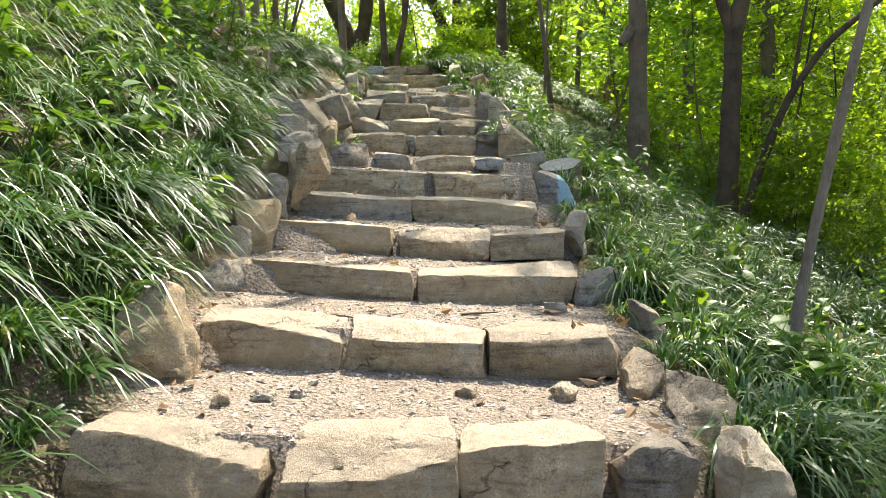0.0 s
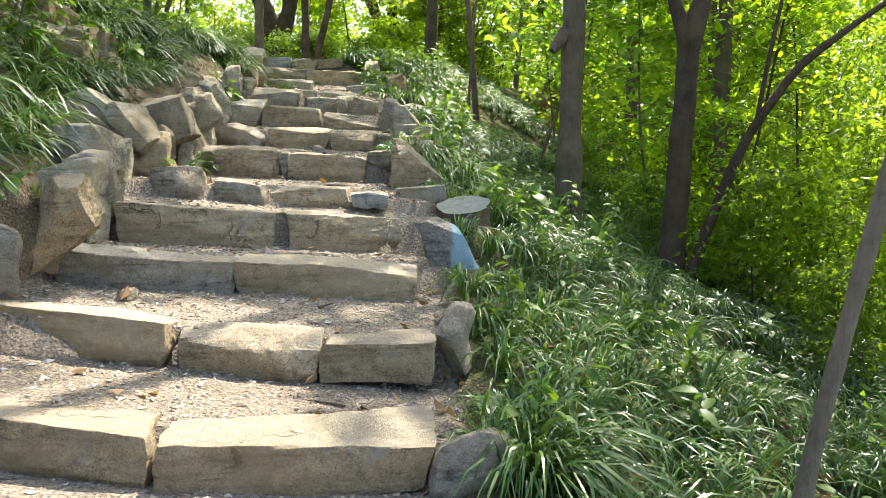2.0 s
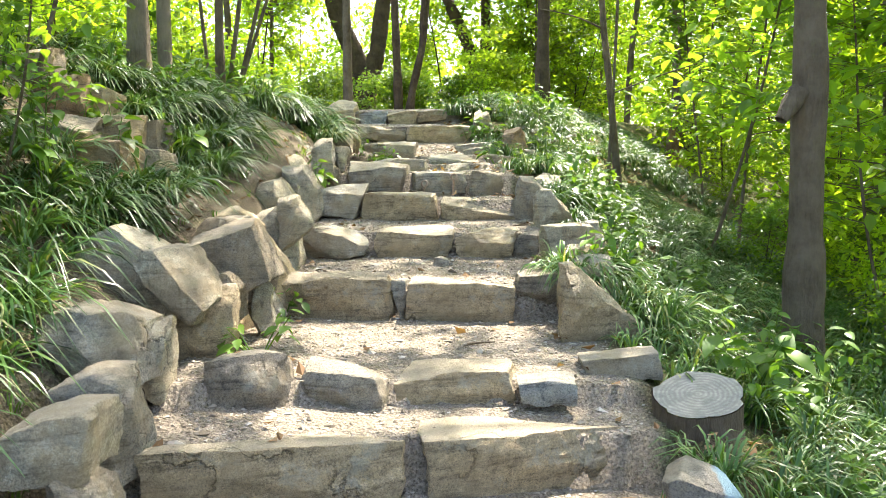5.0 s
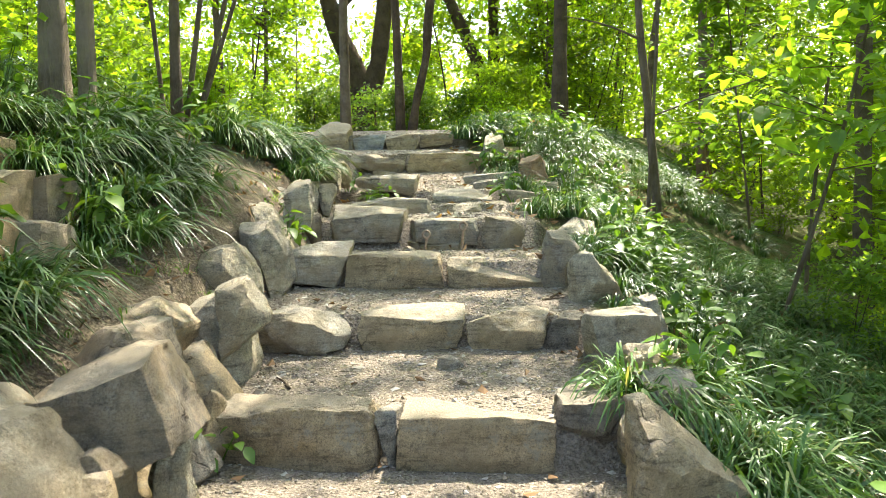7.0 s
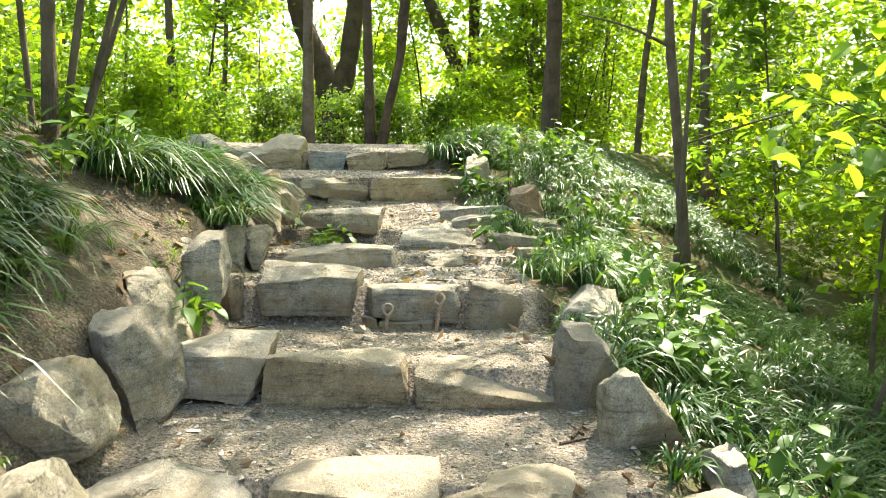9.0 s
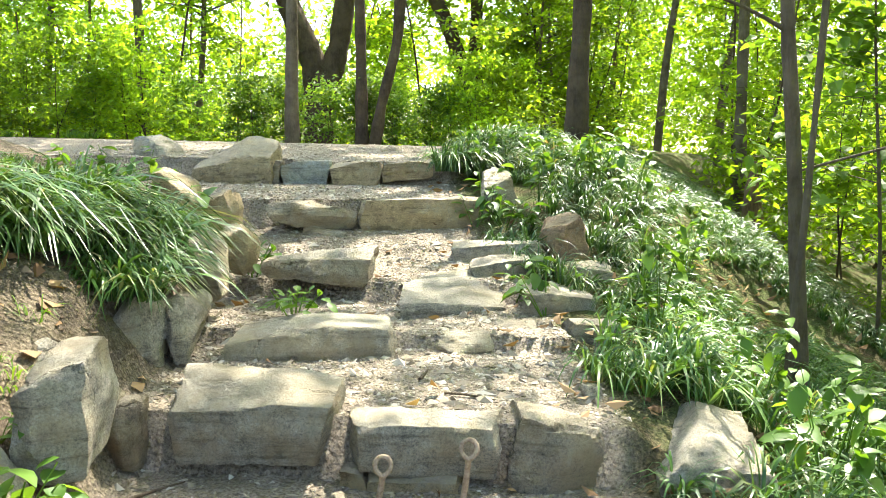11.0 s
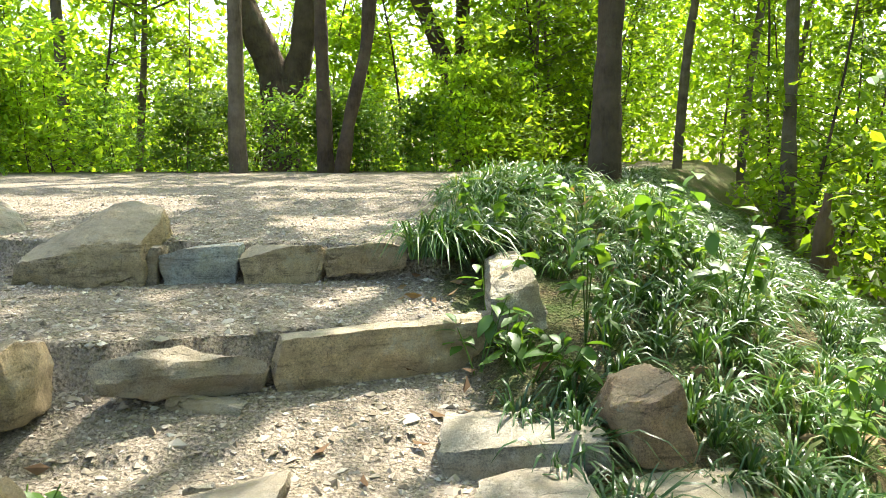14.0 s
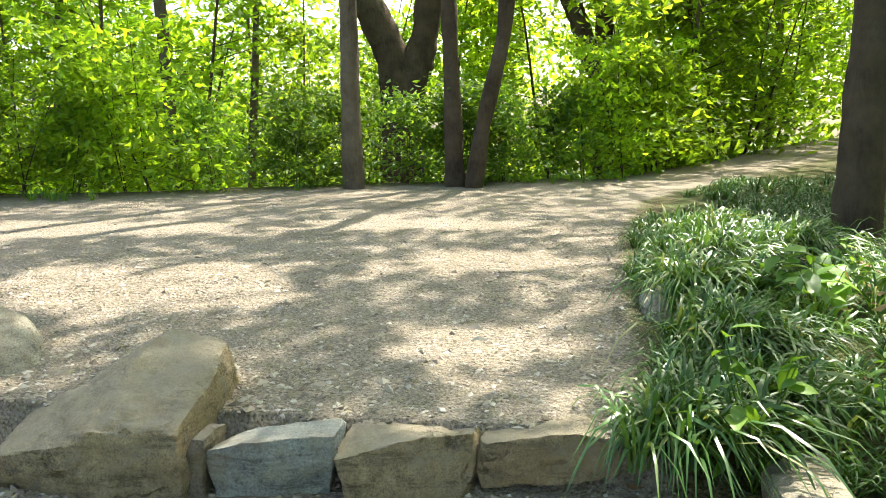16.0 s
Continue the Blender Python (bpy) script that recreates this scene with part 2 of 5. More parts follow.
def bark_material(name, a, b):
    m, nt, nodes, links, bsdf = material(name)
    coord = nodes.new("ShaderNodeTexCoord")
    mp = nodes.new("ShaderNodeMapping")
    mp.inputs["Scale"].default_value = (1, 1, 0.22)
    links.new(coord.outputs["Object"], mp.inputs[0])
    ridge = noise_tex(nt, 42.0, 6, 0.7, mp.outputs[0])
    patch = noise_tex(nt, 3.5, 5, 0.65, coord.outputs["Object"])
    col = mix(nt, gray(nt, ridge.outputs["Fac"]), tuple(c * 0.55 for c in a), a)
    col = mix(nt, gray(nt, patch.outputs["Fac"]), col, b)
    moss = noise_tex(nt, 1.6, 6, 0.75, coord.outputs["Object"])
    col = mix(nt, ramp(nt, moss.outputs["Fac"], [(0.56, (0, 0, 0)), (0.7, (0.45, 0.45, 0.45))]).outputs["Color"], col, (0.16, 0.17, 0.10))
    links.new(col, bsdf.inputs["Base Color"])
    bsdf.inputs["Roughness"].default_value = 0.9
    bsdf.inputs["Specular IOR Level"].default_value = 0.2
    n1 = bump(nt, ridge.outputs["Fac"], 1.0, 0.04, bsdf)
    bump(nt, patch.outputs["Fac"], 0.4, 0.03, bsdf, n1)
    return m


BARK_DARK = bark_material("dark_bark", (0.070, 0.047, 0.029), (0.112, 0.078, 0.049))
BARK_GREY = bark_material("grey_bark", (0.125, 0.092, 0.060), (0.185, 0.142, 0.095))
BARK_PALE = bark_material("pale_bark", (0.21, 0.165, 0.115), (0.27, 0.22, 0.16))
GROUND = ground_material()
PEBBLE = pebble_material("gravel_chips", [(0.0, (0.15, 0.12, 0.085)), (0.35, (0.25, 0.205, 0.15)), (0.7, (0.33, 0.28, 0.21)), (1.0, (0.45, 0.41, 0.34))])
CLOD = pebble_material("soil_clods", [(0.0, (0.09, 0.062, 0.038)), (0.5, (0.16, 0.115, 0.072)), (1.0, (0.27, 0.21, 0.145))])


def wood_cut_material():
    m, nt, nodes, links, bsdf = material("weathered_cut_wood")
    coord = nodes.new("ShaderNodeTexCoord")
    w = nodes.new("ShaderNodeTexWave")
    w.wave_type = "RINGS"
    w.rings_direction = "Z"
    w.inputs["Scale"].default_value, w.inputs["Distortion"].default_value = 16.0, 3.0
    links.new(coord.outputs["Object"], w.inputs["Vector"])
    n = noise_tex(nt, 25.0, 6, 0.7, coord.outputs["Object"])
    col = mix(nt, w.outputs["Fac"], (0.20, 0.19, 0.16), (0.29, 0.28, 0.24))
    links.new(mix(nt, gray(nt, n.outputs["Fac"]), col, (0.15, 0.145, 0.125)), bsdf.inputs["Base Color"])
    bsdf.inputs["Roughness"].default_value = 0.85
    bump(nt, n.outputs["Fac"], 0.6, 0.01, bsdf)
    return m


CUT = wood_cut_material()


def rope_material():
    m, nt, nodes, links, bsdf = material("old_rusty_iron")
    geo = nodes.new("ShaderNodeNewGeometry")
    n = noise_tex(nt, 60.0, 5, 0.7, geo.outputs["Position"])
    links.new(mix(nt, gray(nt, n.outputs["Fac"]), (0.20, 0.13, 0.08), (0.36, 0.27, 0.19)), bsdf.inputs["Base Color"])
    bsdf.inputs["Roughness"].default_value = 0.8
    bump(nt, n.outputs["Fac"], 0.5, 0.004, bsdf)
    return m


RUST = rope_material()


# ---- mesh helpers ----
def mesh_from(name, verts, faces, mat, smooth=True):
    """A mesh from arrays of vertices and of faces that all have one corner count."""
    verts, faces = np.asarray(verts, np.float32), np.asarray(faces, np.int32)
    me = bpy.data.meshes.new(name)
    k = faces.shape[1]
    me.vertices.add(len(verts))
    me.vertices.foreach_set("co", verts.ravel())
    me.loops.add(faces.size)
    me.loops.foreach_set("vertex_index", faces.ravel())
    me.polygons.add(len(faces))
    me.polygons.foreach_set("loop_start", np.arange(0, faces.size, k, dtype=np.int32))
    me.polygons.foreach_set("use_smooth", np.full(len(faces), smooth))
    me.materials.append(mat)
    me.update(calc_edges=True)
    return me


def part(name, me, parent, label=""):
    ob = new(name, me)
    ob.parent = parent
    return tagged(ob, label)


def thing(name, at, label, category, group="", kind=""):
    ob = new(name)
    ob.location = at
    ob.empty_display_size = 0.1
    return tagged(ob, label, category, group, kind)


def vnoise(p, scale, seed):
    """Smooth value noise of an (n, 3) array, in -1..1."""
    q = p * scale + seed * 17.31
    i = np.floor(q).astype(np.int64)
    f = q - i
    f = f * f * (3 - 2 * f)

    def h(a, b, c):
        n = (a * 374761393 + b * 668265263 + c * 2147483647 + 1013904223) & 0xFFFFFFFF
        n = ((n ^ (n >> 13)) * 1274126177) & 0xFFFFFFFF
        return ((n ^ (n >> 16)) & 0xFFFF) / 32767.5 - 1.0

    out = 0
    for dx in (0, 1):
        for dy in (0, 1):
            for dz in (0, 1):
                w = (f[:, 0] if dx else 1 - f[:, 0]) * (f[:, 1] if dy else 1 - f[:, 1]) * (f[:, 2] if dz else 1 - f[:, 2])
                out = out + w * h(i[:, 0] + dx, i[:, 1] + dy, i[:, 2] + dz)
    return out


# ---- the lie of the land ----
STEP_Y = np.array([2.98, 3.82, 4.68, 5.42, 6.42, 7.28, 7.68, 9.0, 10.1, 10.92, 11.92, 12.85, 13.74, 14.48, 15.06, 15.9])
STEP_Z = np.array([0.64, 0.81, 0.93, 1.05, 1.17, 1.33, 1.44, 1.63, 1.84, 2.03, 2.22, 2.30, 2.38, 2.47, 2.77, 3.02])
FOOT_Z = np.array([0.65, 0.79, 0.90, 1.03, 1.12, 1.35, 1.45, 1.68, 1.88, 2.02, 2.24, 2.28, 2.45, 2.60, 2.85, 3.13])


def tread(x, y):
    """Height of the trodden steps, with real risers."""
    skew = 0.38 * np.clip(1.5 - np.abs(y - 6.8) / 1.0, 0, 1)
    yy = y - skew * x - 0.42 * np.clip(1.6 - np.abs(y - 14.95) / 0.5, 0, 1) * (np.clip(x, -1.5, 0.3) + 0.7)
    z = np.where(yy < STEP_Y[0], 0.36 + (yy - 2.9) * 0.14, 0.0)
    for i, (ys, zs, zf) in enumerate(zip(STEP_Y, STEP_Z, FOOT_Z)):
        ye = STEP_Y[i + 1] if i + 1 < len(STEP_Y) else 17.4
        u = np.clip((yy - ys) / (ye - ys), 0, 1)
        z = np.where(yy >= ys, zs + (zf - zs) * u, z)
    z = z - x * np.interp(y, [2.8, 4, 5.8, 7.4, 8.6, 12], [0.03, 0.045, 0.08, 0.08, 0.02, 0.0]) - 0.012
    return np.where(yy > 17.4, 3.13 + np.clip(yy - 17.4, 0, 4) * 0.012, z)


def ramp_line(y):
    mid_y = np.concatenate([[-20, 0, 2.6], (STEP_Y[:-1] + STEP_Y[1:]) / 2, [16.6, 17.9, 23.2]])
    mid_z = np.concatenate([[-2.4, 0.0, 0.36], (STEP_Z[:-1] + FOOT_Z[:-1]) / 2, [3.06, 3.14, 3.2]])
    return np.interp(y, mid_y, mid_z)


Y_KEYS = [-8, 2, 3.6, 4.6, 5.5, 6.5, 7.5, 8.9, 10, 11.8, 13.4, 14.6, 15.7, 17.0, 18.9, 21, 23.2, 25.4, 29.7, 34]


def left_edge(y):
    return np.interp(y, Y_KEYS, [-1.15, -1.12, -0.98, -1.0, -1.02, -1.0, -1.1, -1.15, -1.15, -1.22, -1.42, -1.75, -2.85, -7.1, -11.5, -11, -11, -11, -11, -11])


def right_edge(y):
    return np.interp(y, Y_KEYS, [1.05, 1.0, 0.92, 0.86, 0.88, 0.9, 0.88, 0.7, 0.68, 0.4, 0.25, -0.02, -0.27, -0.34, -0.26, 0.05, 1.25, 2.4, 4.6, 6.3])


def right_brink(y):
    return np.interp(y, [-8, 12.3, 14.6, 15.7, 17.3, 18.9, 23.2, 27.6, 34], [1.1, 0.75, 0.8, 0.95, 1.3, 1.5, 2.75, 4.9, 7.4])


def back_brink(x):
    return np.interp(x, [-21, -5.6, -2.8, 0, 1.5, 4.8, 9.6], [18.9, 20.65, 22.05, 22.85, 26.0, 33.6, 43])


def smooth01(t):
    t = np.clip(t, 0, 1)
    return t * t * (3 - 2 * t)


def land(x, y):
    """Height of the ground at x, y, and the weights of gravel and of bare soil."""
    x, y = np.asarray(x, float), np.asarray(y, float)
    base, line = tread(x, y), ramp_line(y)
    le, re, rb, bb = left_edge(y), right_edge(y), right_brink(y), back_brink(x)
    p = np.stack([x, y, 0 * x], -1).reshape(-1, 3)
    n1 = vnoise(p, 1.3, 1).reshape(x.shape)
    n2 = vnoise(p, 4.5, 2).reshape(x.shape)
    n3 = vnoise(p, 14.0, 3).reshape(x.shape)
    # left bank up to the hilltop
    d = np.clip(le - x, 0, None)
    steep = np.interp(y, [0, 4, 8, 12, 15], [0.85, 0.85, 0.75, 0.55, 0.3])
    bank = line + np.interp(y, [2, 3.5, 6], [0.10, 0.14, 0.34]) * smooth01(d / 0.3) * np.interp(y, [12, 15], [1, 0.2]) + steep * np.clip(d - 0.2, 0, None) + 0.06 * n1 + 0.035 * n2
    cap = 3.30 + 0.015 * d + 0.05 * n1 * smooth01(d)
    bank = cap - np.log1p(np.exp(np.clip((cap - bank) * 6, -30, 30))) / 6 + 0.03
    left = x < le
    # right slope down into the wood
    e = np.clip(x - re, 0, None)
    k = np.interp(y, [2, 6, 12, 17], [0.28, 0.36, 0.50, 0.58])
    drop = 2.2 + np.clip(line, 0, None)
    f = np.clip(x - np.maximum(rb, re), 0, None)
    mound = 0.07 * np.exp(-((x - 0.5) / 0.65) ** 2 - ((y - 18.05) / 1.2) ** 2)
    right_z = line - 0.03 - drop * (1 - np.exp(-k * f / drop)) + mound * (y > 10) + (0.04 * n1 + 0.03 * n2) * smooth01(e / 0.4)
    w = smooth01(e / 0.22)
    z = np.where(left, base + (bank - base) * smooth01(d / 0.14), base + (right_z - base) * w)
    # behind the hilltop the hill falls away
    g = np.clip(y - bb, 0, None)
    z = z - np.where(g > 0, 9 * (1 - np.exp(-0.42 * np.clip(g - 0.8, 0, None) / 9)), 0)
    far = np.clip(np.hypot(x, y - 10) - 45, 0, None)
    z = z - 7 * (1 - np.exp(-far / 40))
    gravel = np.where(left, 1 - smooth01(d / 0.12), 1 - smooth01((e + 0.02) / 0.12)) * (1 - smooth01(g / 0.5))
    soil = np.where(left, np.interp(y, [3, 9, 16], [0.75, 0.9, 1.0]) * (1 - smooth01((d - 3.5) / 2)), 0.35 * np.exp(-e / 0.4))
    z = z + gravel * (0.008 * n2 + 0.006 * n3) + (1 - gravel) * 0.012 * n3
    return z, gravel, soil


def land_z(x, y):
    return float(land(np.array([x]), np.array([y]))[0][0])


def build_ground():
    def axis(a, b, step, outer):
        core = np.arange(a, b + step / 2, step)
        lo = a - np.array(outer[::-1])
        hi = b + np.array(outer)
        return np.concatenate([lo, core, hi])
    outer = list(np.arange(0.3, 14, 0.4)) + [15, 17, 20, 25, 32, 42, 60, 90, 150, 300, 700]
    xs = axis(-3.6, 3.0, 0.045, outer)
    ys = axis(0.0, 23.4, 0.045, outer)
    gx, gy = np.meshgrid(xs, ys)
    z, gravel, soil = land(gx, gy)
    nx, ny = len(xs), len(ys)
    verts = np.stack([gx, gy, z], -1).reshape(-1, 3)
    i = np.arange((ny - 1) * nx).reshape(ny - 1, nx)[:, :-1].ravel()
    faces = np.stack([i, i + 1, i + nx + 1, i + nx], -1)
    me = mesh_from("ground", verts, faces, GROUND)
    att = me.color_attributes.new("zone", "FLOAT_COLOR", "POINT")
    col = np.stack([gravel, soil, 0 * soil, 0 * soil + 1], -1).reshape(-1)
    att.data.foreach_set("color", col.astype(np.float32))
    return tagged(new("ground", me), "sandy gravel path between soil banks and leaf litter", "ground", kind="structure")


build_ground()


# ---- stones ----
def box_grid(nx, ny, nz):
    """Surface grid of the unit cube: vertices in 0..1 and quads."""
    verts, index, faces = [], {}, []

    def vid(a, b, c):
        key = (a, b, c)
        if key not in index:
            index[key] = len(verts)
            verts.append((a / nx, b / ny, c / nz))
        return index[key]

    for a in range(nx):
        for b in range(ny):
            faces.append((vid(a, b, 0), vid(a, b + 1, 0), vid(a + 1, b + 1, 0), vid(a + 1, b, 0)))
            faces.append((vid(a, b, nz), vid(a + 1, b, nz), vid(a + 1, b + 1, nz), vid(a, b + 1, nz)))
    for a in range(nx):
        for c in range(nz):
            faces.append((vid(a, 0, c), vid(a + 1, 0, c), vid(a + 1, 0, c + 1), vid(a, 0, c + 1)))
            faces.append((vid(a, ny, c), vid(a, ny, c + 1), vid(a + 1, ny, c + 1), vid(a + 1, ny, c)))
    for b in range(ny):
        for c in range(nz):
            faces.append((vid(0, b, c), vid(0, b, c + 1), vid(0, b + 1, c + 1), vid(0, b + 1, c)))
            faces.append((vid(nx, b, c), vid(nx, b + 1, c), vid(nx, b + 1, c + 1), vid(nx, b, c + 1)))
    return np.array(verts), np.array(faces)


GRIDS = {}
stone_count = [0]


def stone_mesh(tl, tr, br, bl, yl, yr, depth, tone, roundness, sink=0.05, rise=0.0):
    """A split stone. Its front outline is the quad tl, tr, br, bl of (x, z) pairs; it reaches depth back from there."""
    stone_count[0] += 1
    rng = np.random.RandomState(100 + stone_count[0])
    size = (max(tr[0] - tl[0], br[0] - bl[0]), depth, max(tl[1] - bl[1], tr[1] - br[1]))
    key = tuple(int(np.clip(round(s / 0.018), 7, 42)) for s in size)
    if key not in GRIDS:
        GRIDS[key] = box_grid(*key)
    u, faces = GRIDS[key]
    c = u * 2 - 1
    # rounded cuboid: pull the corners in
    q = np.sign(c) * np.abs(c)
    norm = (np.abs(q) ** 10.0).sum(1) ** (1 / 10.0)
    ball = q / np.maximum(norm, 1e-6)[:, None]
    c = q + (ball - q) * min(1.0, roundness * 1.5 + 0.02)
    if roundness > 0.3:
        sph = q / np.linalg.norm(q, axis=1)[:, None] * 1.15
        c = c + (sph - c) * (roundness - 0.3) * 0.9
    # chipped corners and edges: planes that cut the cuboid
    for _ in range(6 + int(roundness * 26)):
        n = rng.normal(size=3)
        n[1] -= 0.3 * abs(n[1])
        n /= np.linalg.norm(n)
        reach = np.abs(n).sum()
        off = reach * rng.uniform(0.93 - 0.30 * roundness, 0.99)
        over = np.clip(c @ n - off, 0, None)
        c = c - over[:, None] * n
    # split faces: a few flat facets that tilt slightly against each other on every side
    half = np.array(size) / 2
    small = half.min()
    m = c * half
    for axis, sign, many in ((1, -1, 7), (0, -1, 3), (0, 1, 3), (2, 1, 4)):
        for _ in range(many):
            n = rng.normal(0, 0.16 + 0.7 * roundness, 3) * small / half
            n[axis] = sign
            n /= np.linalg.norm(n)
            off = abs(n[axis]) * half[axis] + rng.uniform(-0.006, 0.03) - 0.12 * roundness * small
            over = np.clip(m @ n - off, 0, None)
            m = m - over[:, None] * n
    c = m / half
    w = (c + 1) / 2
    low = sink / max(size[2], 0.05)
    wz = w[:, 2] * (1 + low) - low
    s, v = w[:, 0], wz
    x = (1 - v) * ((1 - s) * bl[0] + s * br[0]) + v * ((1 - s) * tl[0] + s * tr[0])
    z = (1 - v) * ((1 - s) * bl[1] + s * br[1]) + v * ((1 - s) * tl[1] + s * tr[1])
    y = (1 - s) * yl + s * yr + w[:, 1] * depth
    z = z + rise * np.clip(v, 0, 1) * np.clip(w[:, 1], 0, 1) ** 0.8 * (1 - 0.5 * np.abs(2 * s - 1.15))
    shrink = 1 - 0.10 * roundness * w[:, 1]
    x = (x - x.mean()) * shrink + x.mean()
    p = np.stack([x, y, z], -1)
    ctr = p.mean(0)
    out = (c ** 5) / np.maximum(np.linalg.norm(c ** 5, axis=1), 1e-5)[:, None]
    sd = stone_count[0]
    amp = 0.75 + roundness
    # split faces: terraces with sharp little ledges, then grain
    a = vnoise(p * [1, 1, 1.8], 6, sd) + 0.5 * vnoise(p, 15, sd + 1)
    terrace = np.floor(a * 3.2) / 3.2 * 0.75 + a * 0.25
    disp = 0.014 * amp * terrace + 0.005 * vnoise(p, 26, sd) + 0.005 * vnoise(p, 55, sd)
    layer = p @ np.array([0.25 * rng.normal(), 0.1, 1.0])
    crack = np.abs((layer * 7 + 0.9 * vnoise(p, 5, sd + 3)) % 1.0 - 0.5)
    disp = disp - 0.012 * np.clip(1 - crack / 0.05, 0, 1) * (vnoise(p, 3, sd + 5) > 0.1)
    disp = np.where((c[:, 2] > 0.9) & (roundness < 0.3), disp * 0.45, disp)
    p = p + out * disp[:, None]
    me = mesh_from("stone", p - ctr, faces, STONE[tone])
    me.set_sharp_from_angle(angle=radians(24))
    return me, ctr


steps = {}


def step_stone(number, tl, tr, br, bl, yl, yr, depth, tone, roundness, rise=0.0):
    """One stone of a step, packed tight against its neighbours; the step is made with its first stone."""
    tl, bl, tr, br = (tl[0] - 0.009, tl[1]), (bl[0] - 0.011, bl[1]), (tr[0] + 0.009, tr[1]), (br[0] + 0.011, br[1])
    me, ctr = stone_mesh(tl, tr, br, bl, yl, yr, depth, tone, roundness, 0.05, rise)
    if number not in steps:
        even = number < 6
        steps[number] = thing("stone_step", (0, yl, bl[1]), "step of long dressed stone blocks set in gravel" if even else "step of rough split fieldstones set in gravel", "step", "steps of the hillside stairway")
    ob = part("stone", me, steps[number])
    ob.location = Vector(ctr) - steps[number].location
    return ob


ROCK_LABEL = {"warm": "tan weathered rock edging the stone stairway", "grey": "rough grey rock edging the stone stairway", "dark": "dark split rock beside the stone stairway",
              "pale": "pale grey angular rock beside the stone stairway", "red": "reddish brown rock in the grass bank", "paint": "stone slab with old pale blue paint beside the steps", "blue": "bluish stone"}


def rock(tl, tr, br, bl, y, depth, tone, roundness):
    me, ctr = stone_mesh(tl, tr, br, bl, y - 0.03, y + 0.03, depth, tone, min(0.6, roundness + 0.1), 0.13)
    ob = new("rock", me)
    ob.location = ctr
    return tagged(ob, ROCK_LABEL[tone], "rock", "rocks along the stairway")


step_stone(0, (-1.04,0.70),(-0.42,0.66),(-0.45,0.36),(-1.09,0.36), 2.83, 2.83, 0.36, "warm", 0.12)
step_stone(0, (-0.37,0.65),(0.18,0.67),(0.17,0.38),(-0.40,0.37), 2.80, 2.78, 0.34, "warm", 0.12)
step_stone(0, (0.20,0.66),(0.65,0.67),(0.64,0.38),(0.19,0.38), 2.78, 2.78, 0.34, "warm", 0.12)
step_stone(0, (0.67,0.64),(0.95,0.66),(0.90,0.35),(0.71,0.42), 2.80, 2.82, 0.26, "dark", 0.30)
step_stone(1, (-0.93,0.88),(-0.30,0.84),(-0.32,0.63),(-0.93,0.66), 3.78, 3.72, 0.30, "warm", 0.10)
step_stone(1, (-0.29,0.84),(0.30,0.81),(0.29,0.62),(-0.30,0.62), 3.72, 3.68, 0.30, "warm", 0.10)
step_stone(1, (0.31,0.81),(0.85,0.79),(0.88,0.66),(0.32,0.65), 3.68, 3.66, 0.28, "warm", 0.10)
step_stone(2, (-0.93,1.00),(-0.04,0.93),(-0.07,0.79),(-0.87,0.81), 4.66, 4.48, 0.30, "warm", 0.10)
step_stone(2, (-0.02,0.92),(0.81,0.95),(0.78,0.80),(-0.00,0.77), 4.48, 4.60, 0.28, "warm", 0.10)
step_stone(3, (-0.96,1.14),(-0.20,1.09),(-0.23,0.90),(-0.93,0.94), 5.42, 5.30, 0.28, "warm", 0.10)
step_stone(3, (-0.19,1.09),(0.38,1.05),(0.37,0.90),(-0.17,0.90), 5.30, 5.26, 0.25, "warm", 0.12)
step_stone(3, (0.40,1.05),(0.83,1.05),(0.83,0.93),(0.39,0.92), 5.26, 5.26, 0.22, "warm", 0.12)
step_stone(4, (-0.91,1.28),(-0.15,1.20),(-0.17,1.03),(-0.93,1.13), 5.99, 6.20, 0.28, "grey", 0.10)
step_stone(4, (-0.13,1.20),(0.77,1.14),(0.76,0.97),(-0.14,1.03), 6.20, 6.42, 0.28, "warm", 0.08)
step_stone(5, (-0.95,1.42),(-0.11,1.34),(-0.11,1.12),(-0.92,1.19), 6.80, 7.15, 0.26, "warm", 0.08)
step_stone(5, (-0.08,1.34),(0.75,1.29),(0.75,1.08),(0.00,1.11), 7.15, 7.50, 0.30, "warm", 0.10)
step_stone(6, (-0.92,1.60),(-0.59,1.61),(-0.60,1.36),(-0.92,1.37), 7.35, 7.40, 0.25, "dark", 0.25)
step_stone(6, (-0.58,1.52),(-0.21,1.48),(-0.22,1.34),(-0.58,1.35), 7.50, 7.52, 0.26, "grey", 0.22)
step_stone(6, (-0.19,1.48),(0.33,1.46),(0.32,1.36),(-0.18,1.37), 7.60, 7.70, 0.28, "warm", 0.20)
step_stone(6, (0.33,1.44),(0.58,1.45),(0.57,1.39),(0.35,1.39), 7.62, 7.66, 0.16, "blue", 0.20)
step_stone(6, (0.62,1.45),(0.98,1.49),(0.99,1.42),(0.66,1.39), 7.95, 7.95, 0.20, "grey", 0.20)
step_stone(7, (-1.05,1.69),(-0.36,1.73),(-0.29,1.47),(-1.05,1.39), 8.86, 8.84, 0.34, "warm", 0.20)
step_stone(7, (-0.36,1.67),(-0.27,1.66),(-0.28,1.41),(-0.30,1.42), 8.92, 8.92, 0.20, "grey", 0.30)
step_stone(7, (-0.25,1.66),(0.36,1.65),(0.37,1.42),(-0.26,1.41), 8.84, 8.90, 0.38, "warm", 0.14)
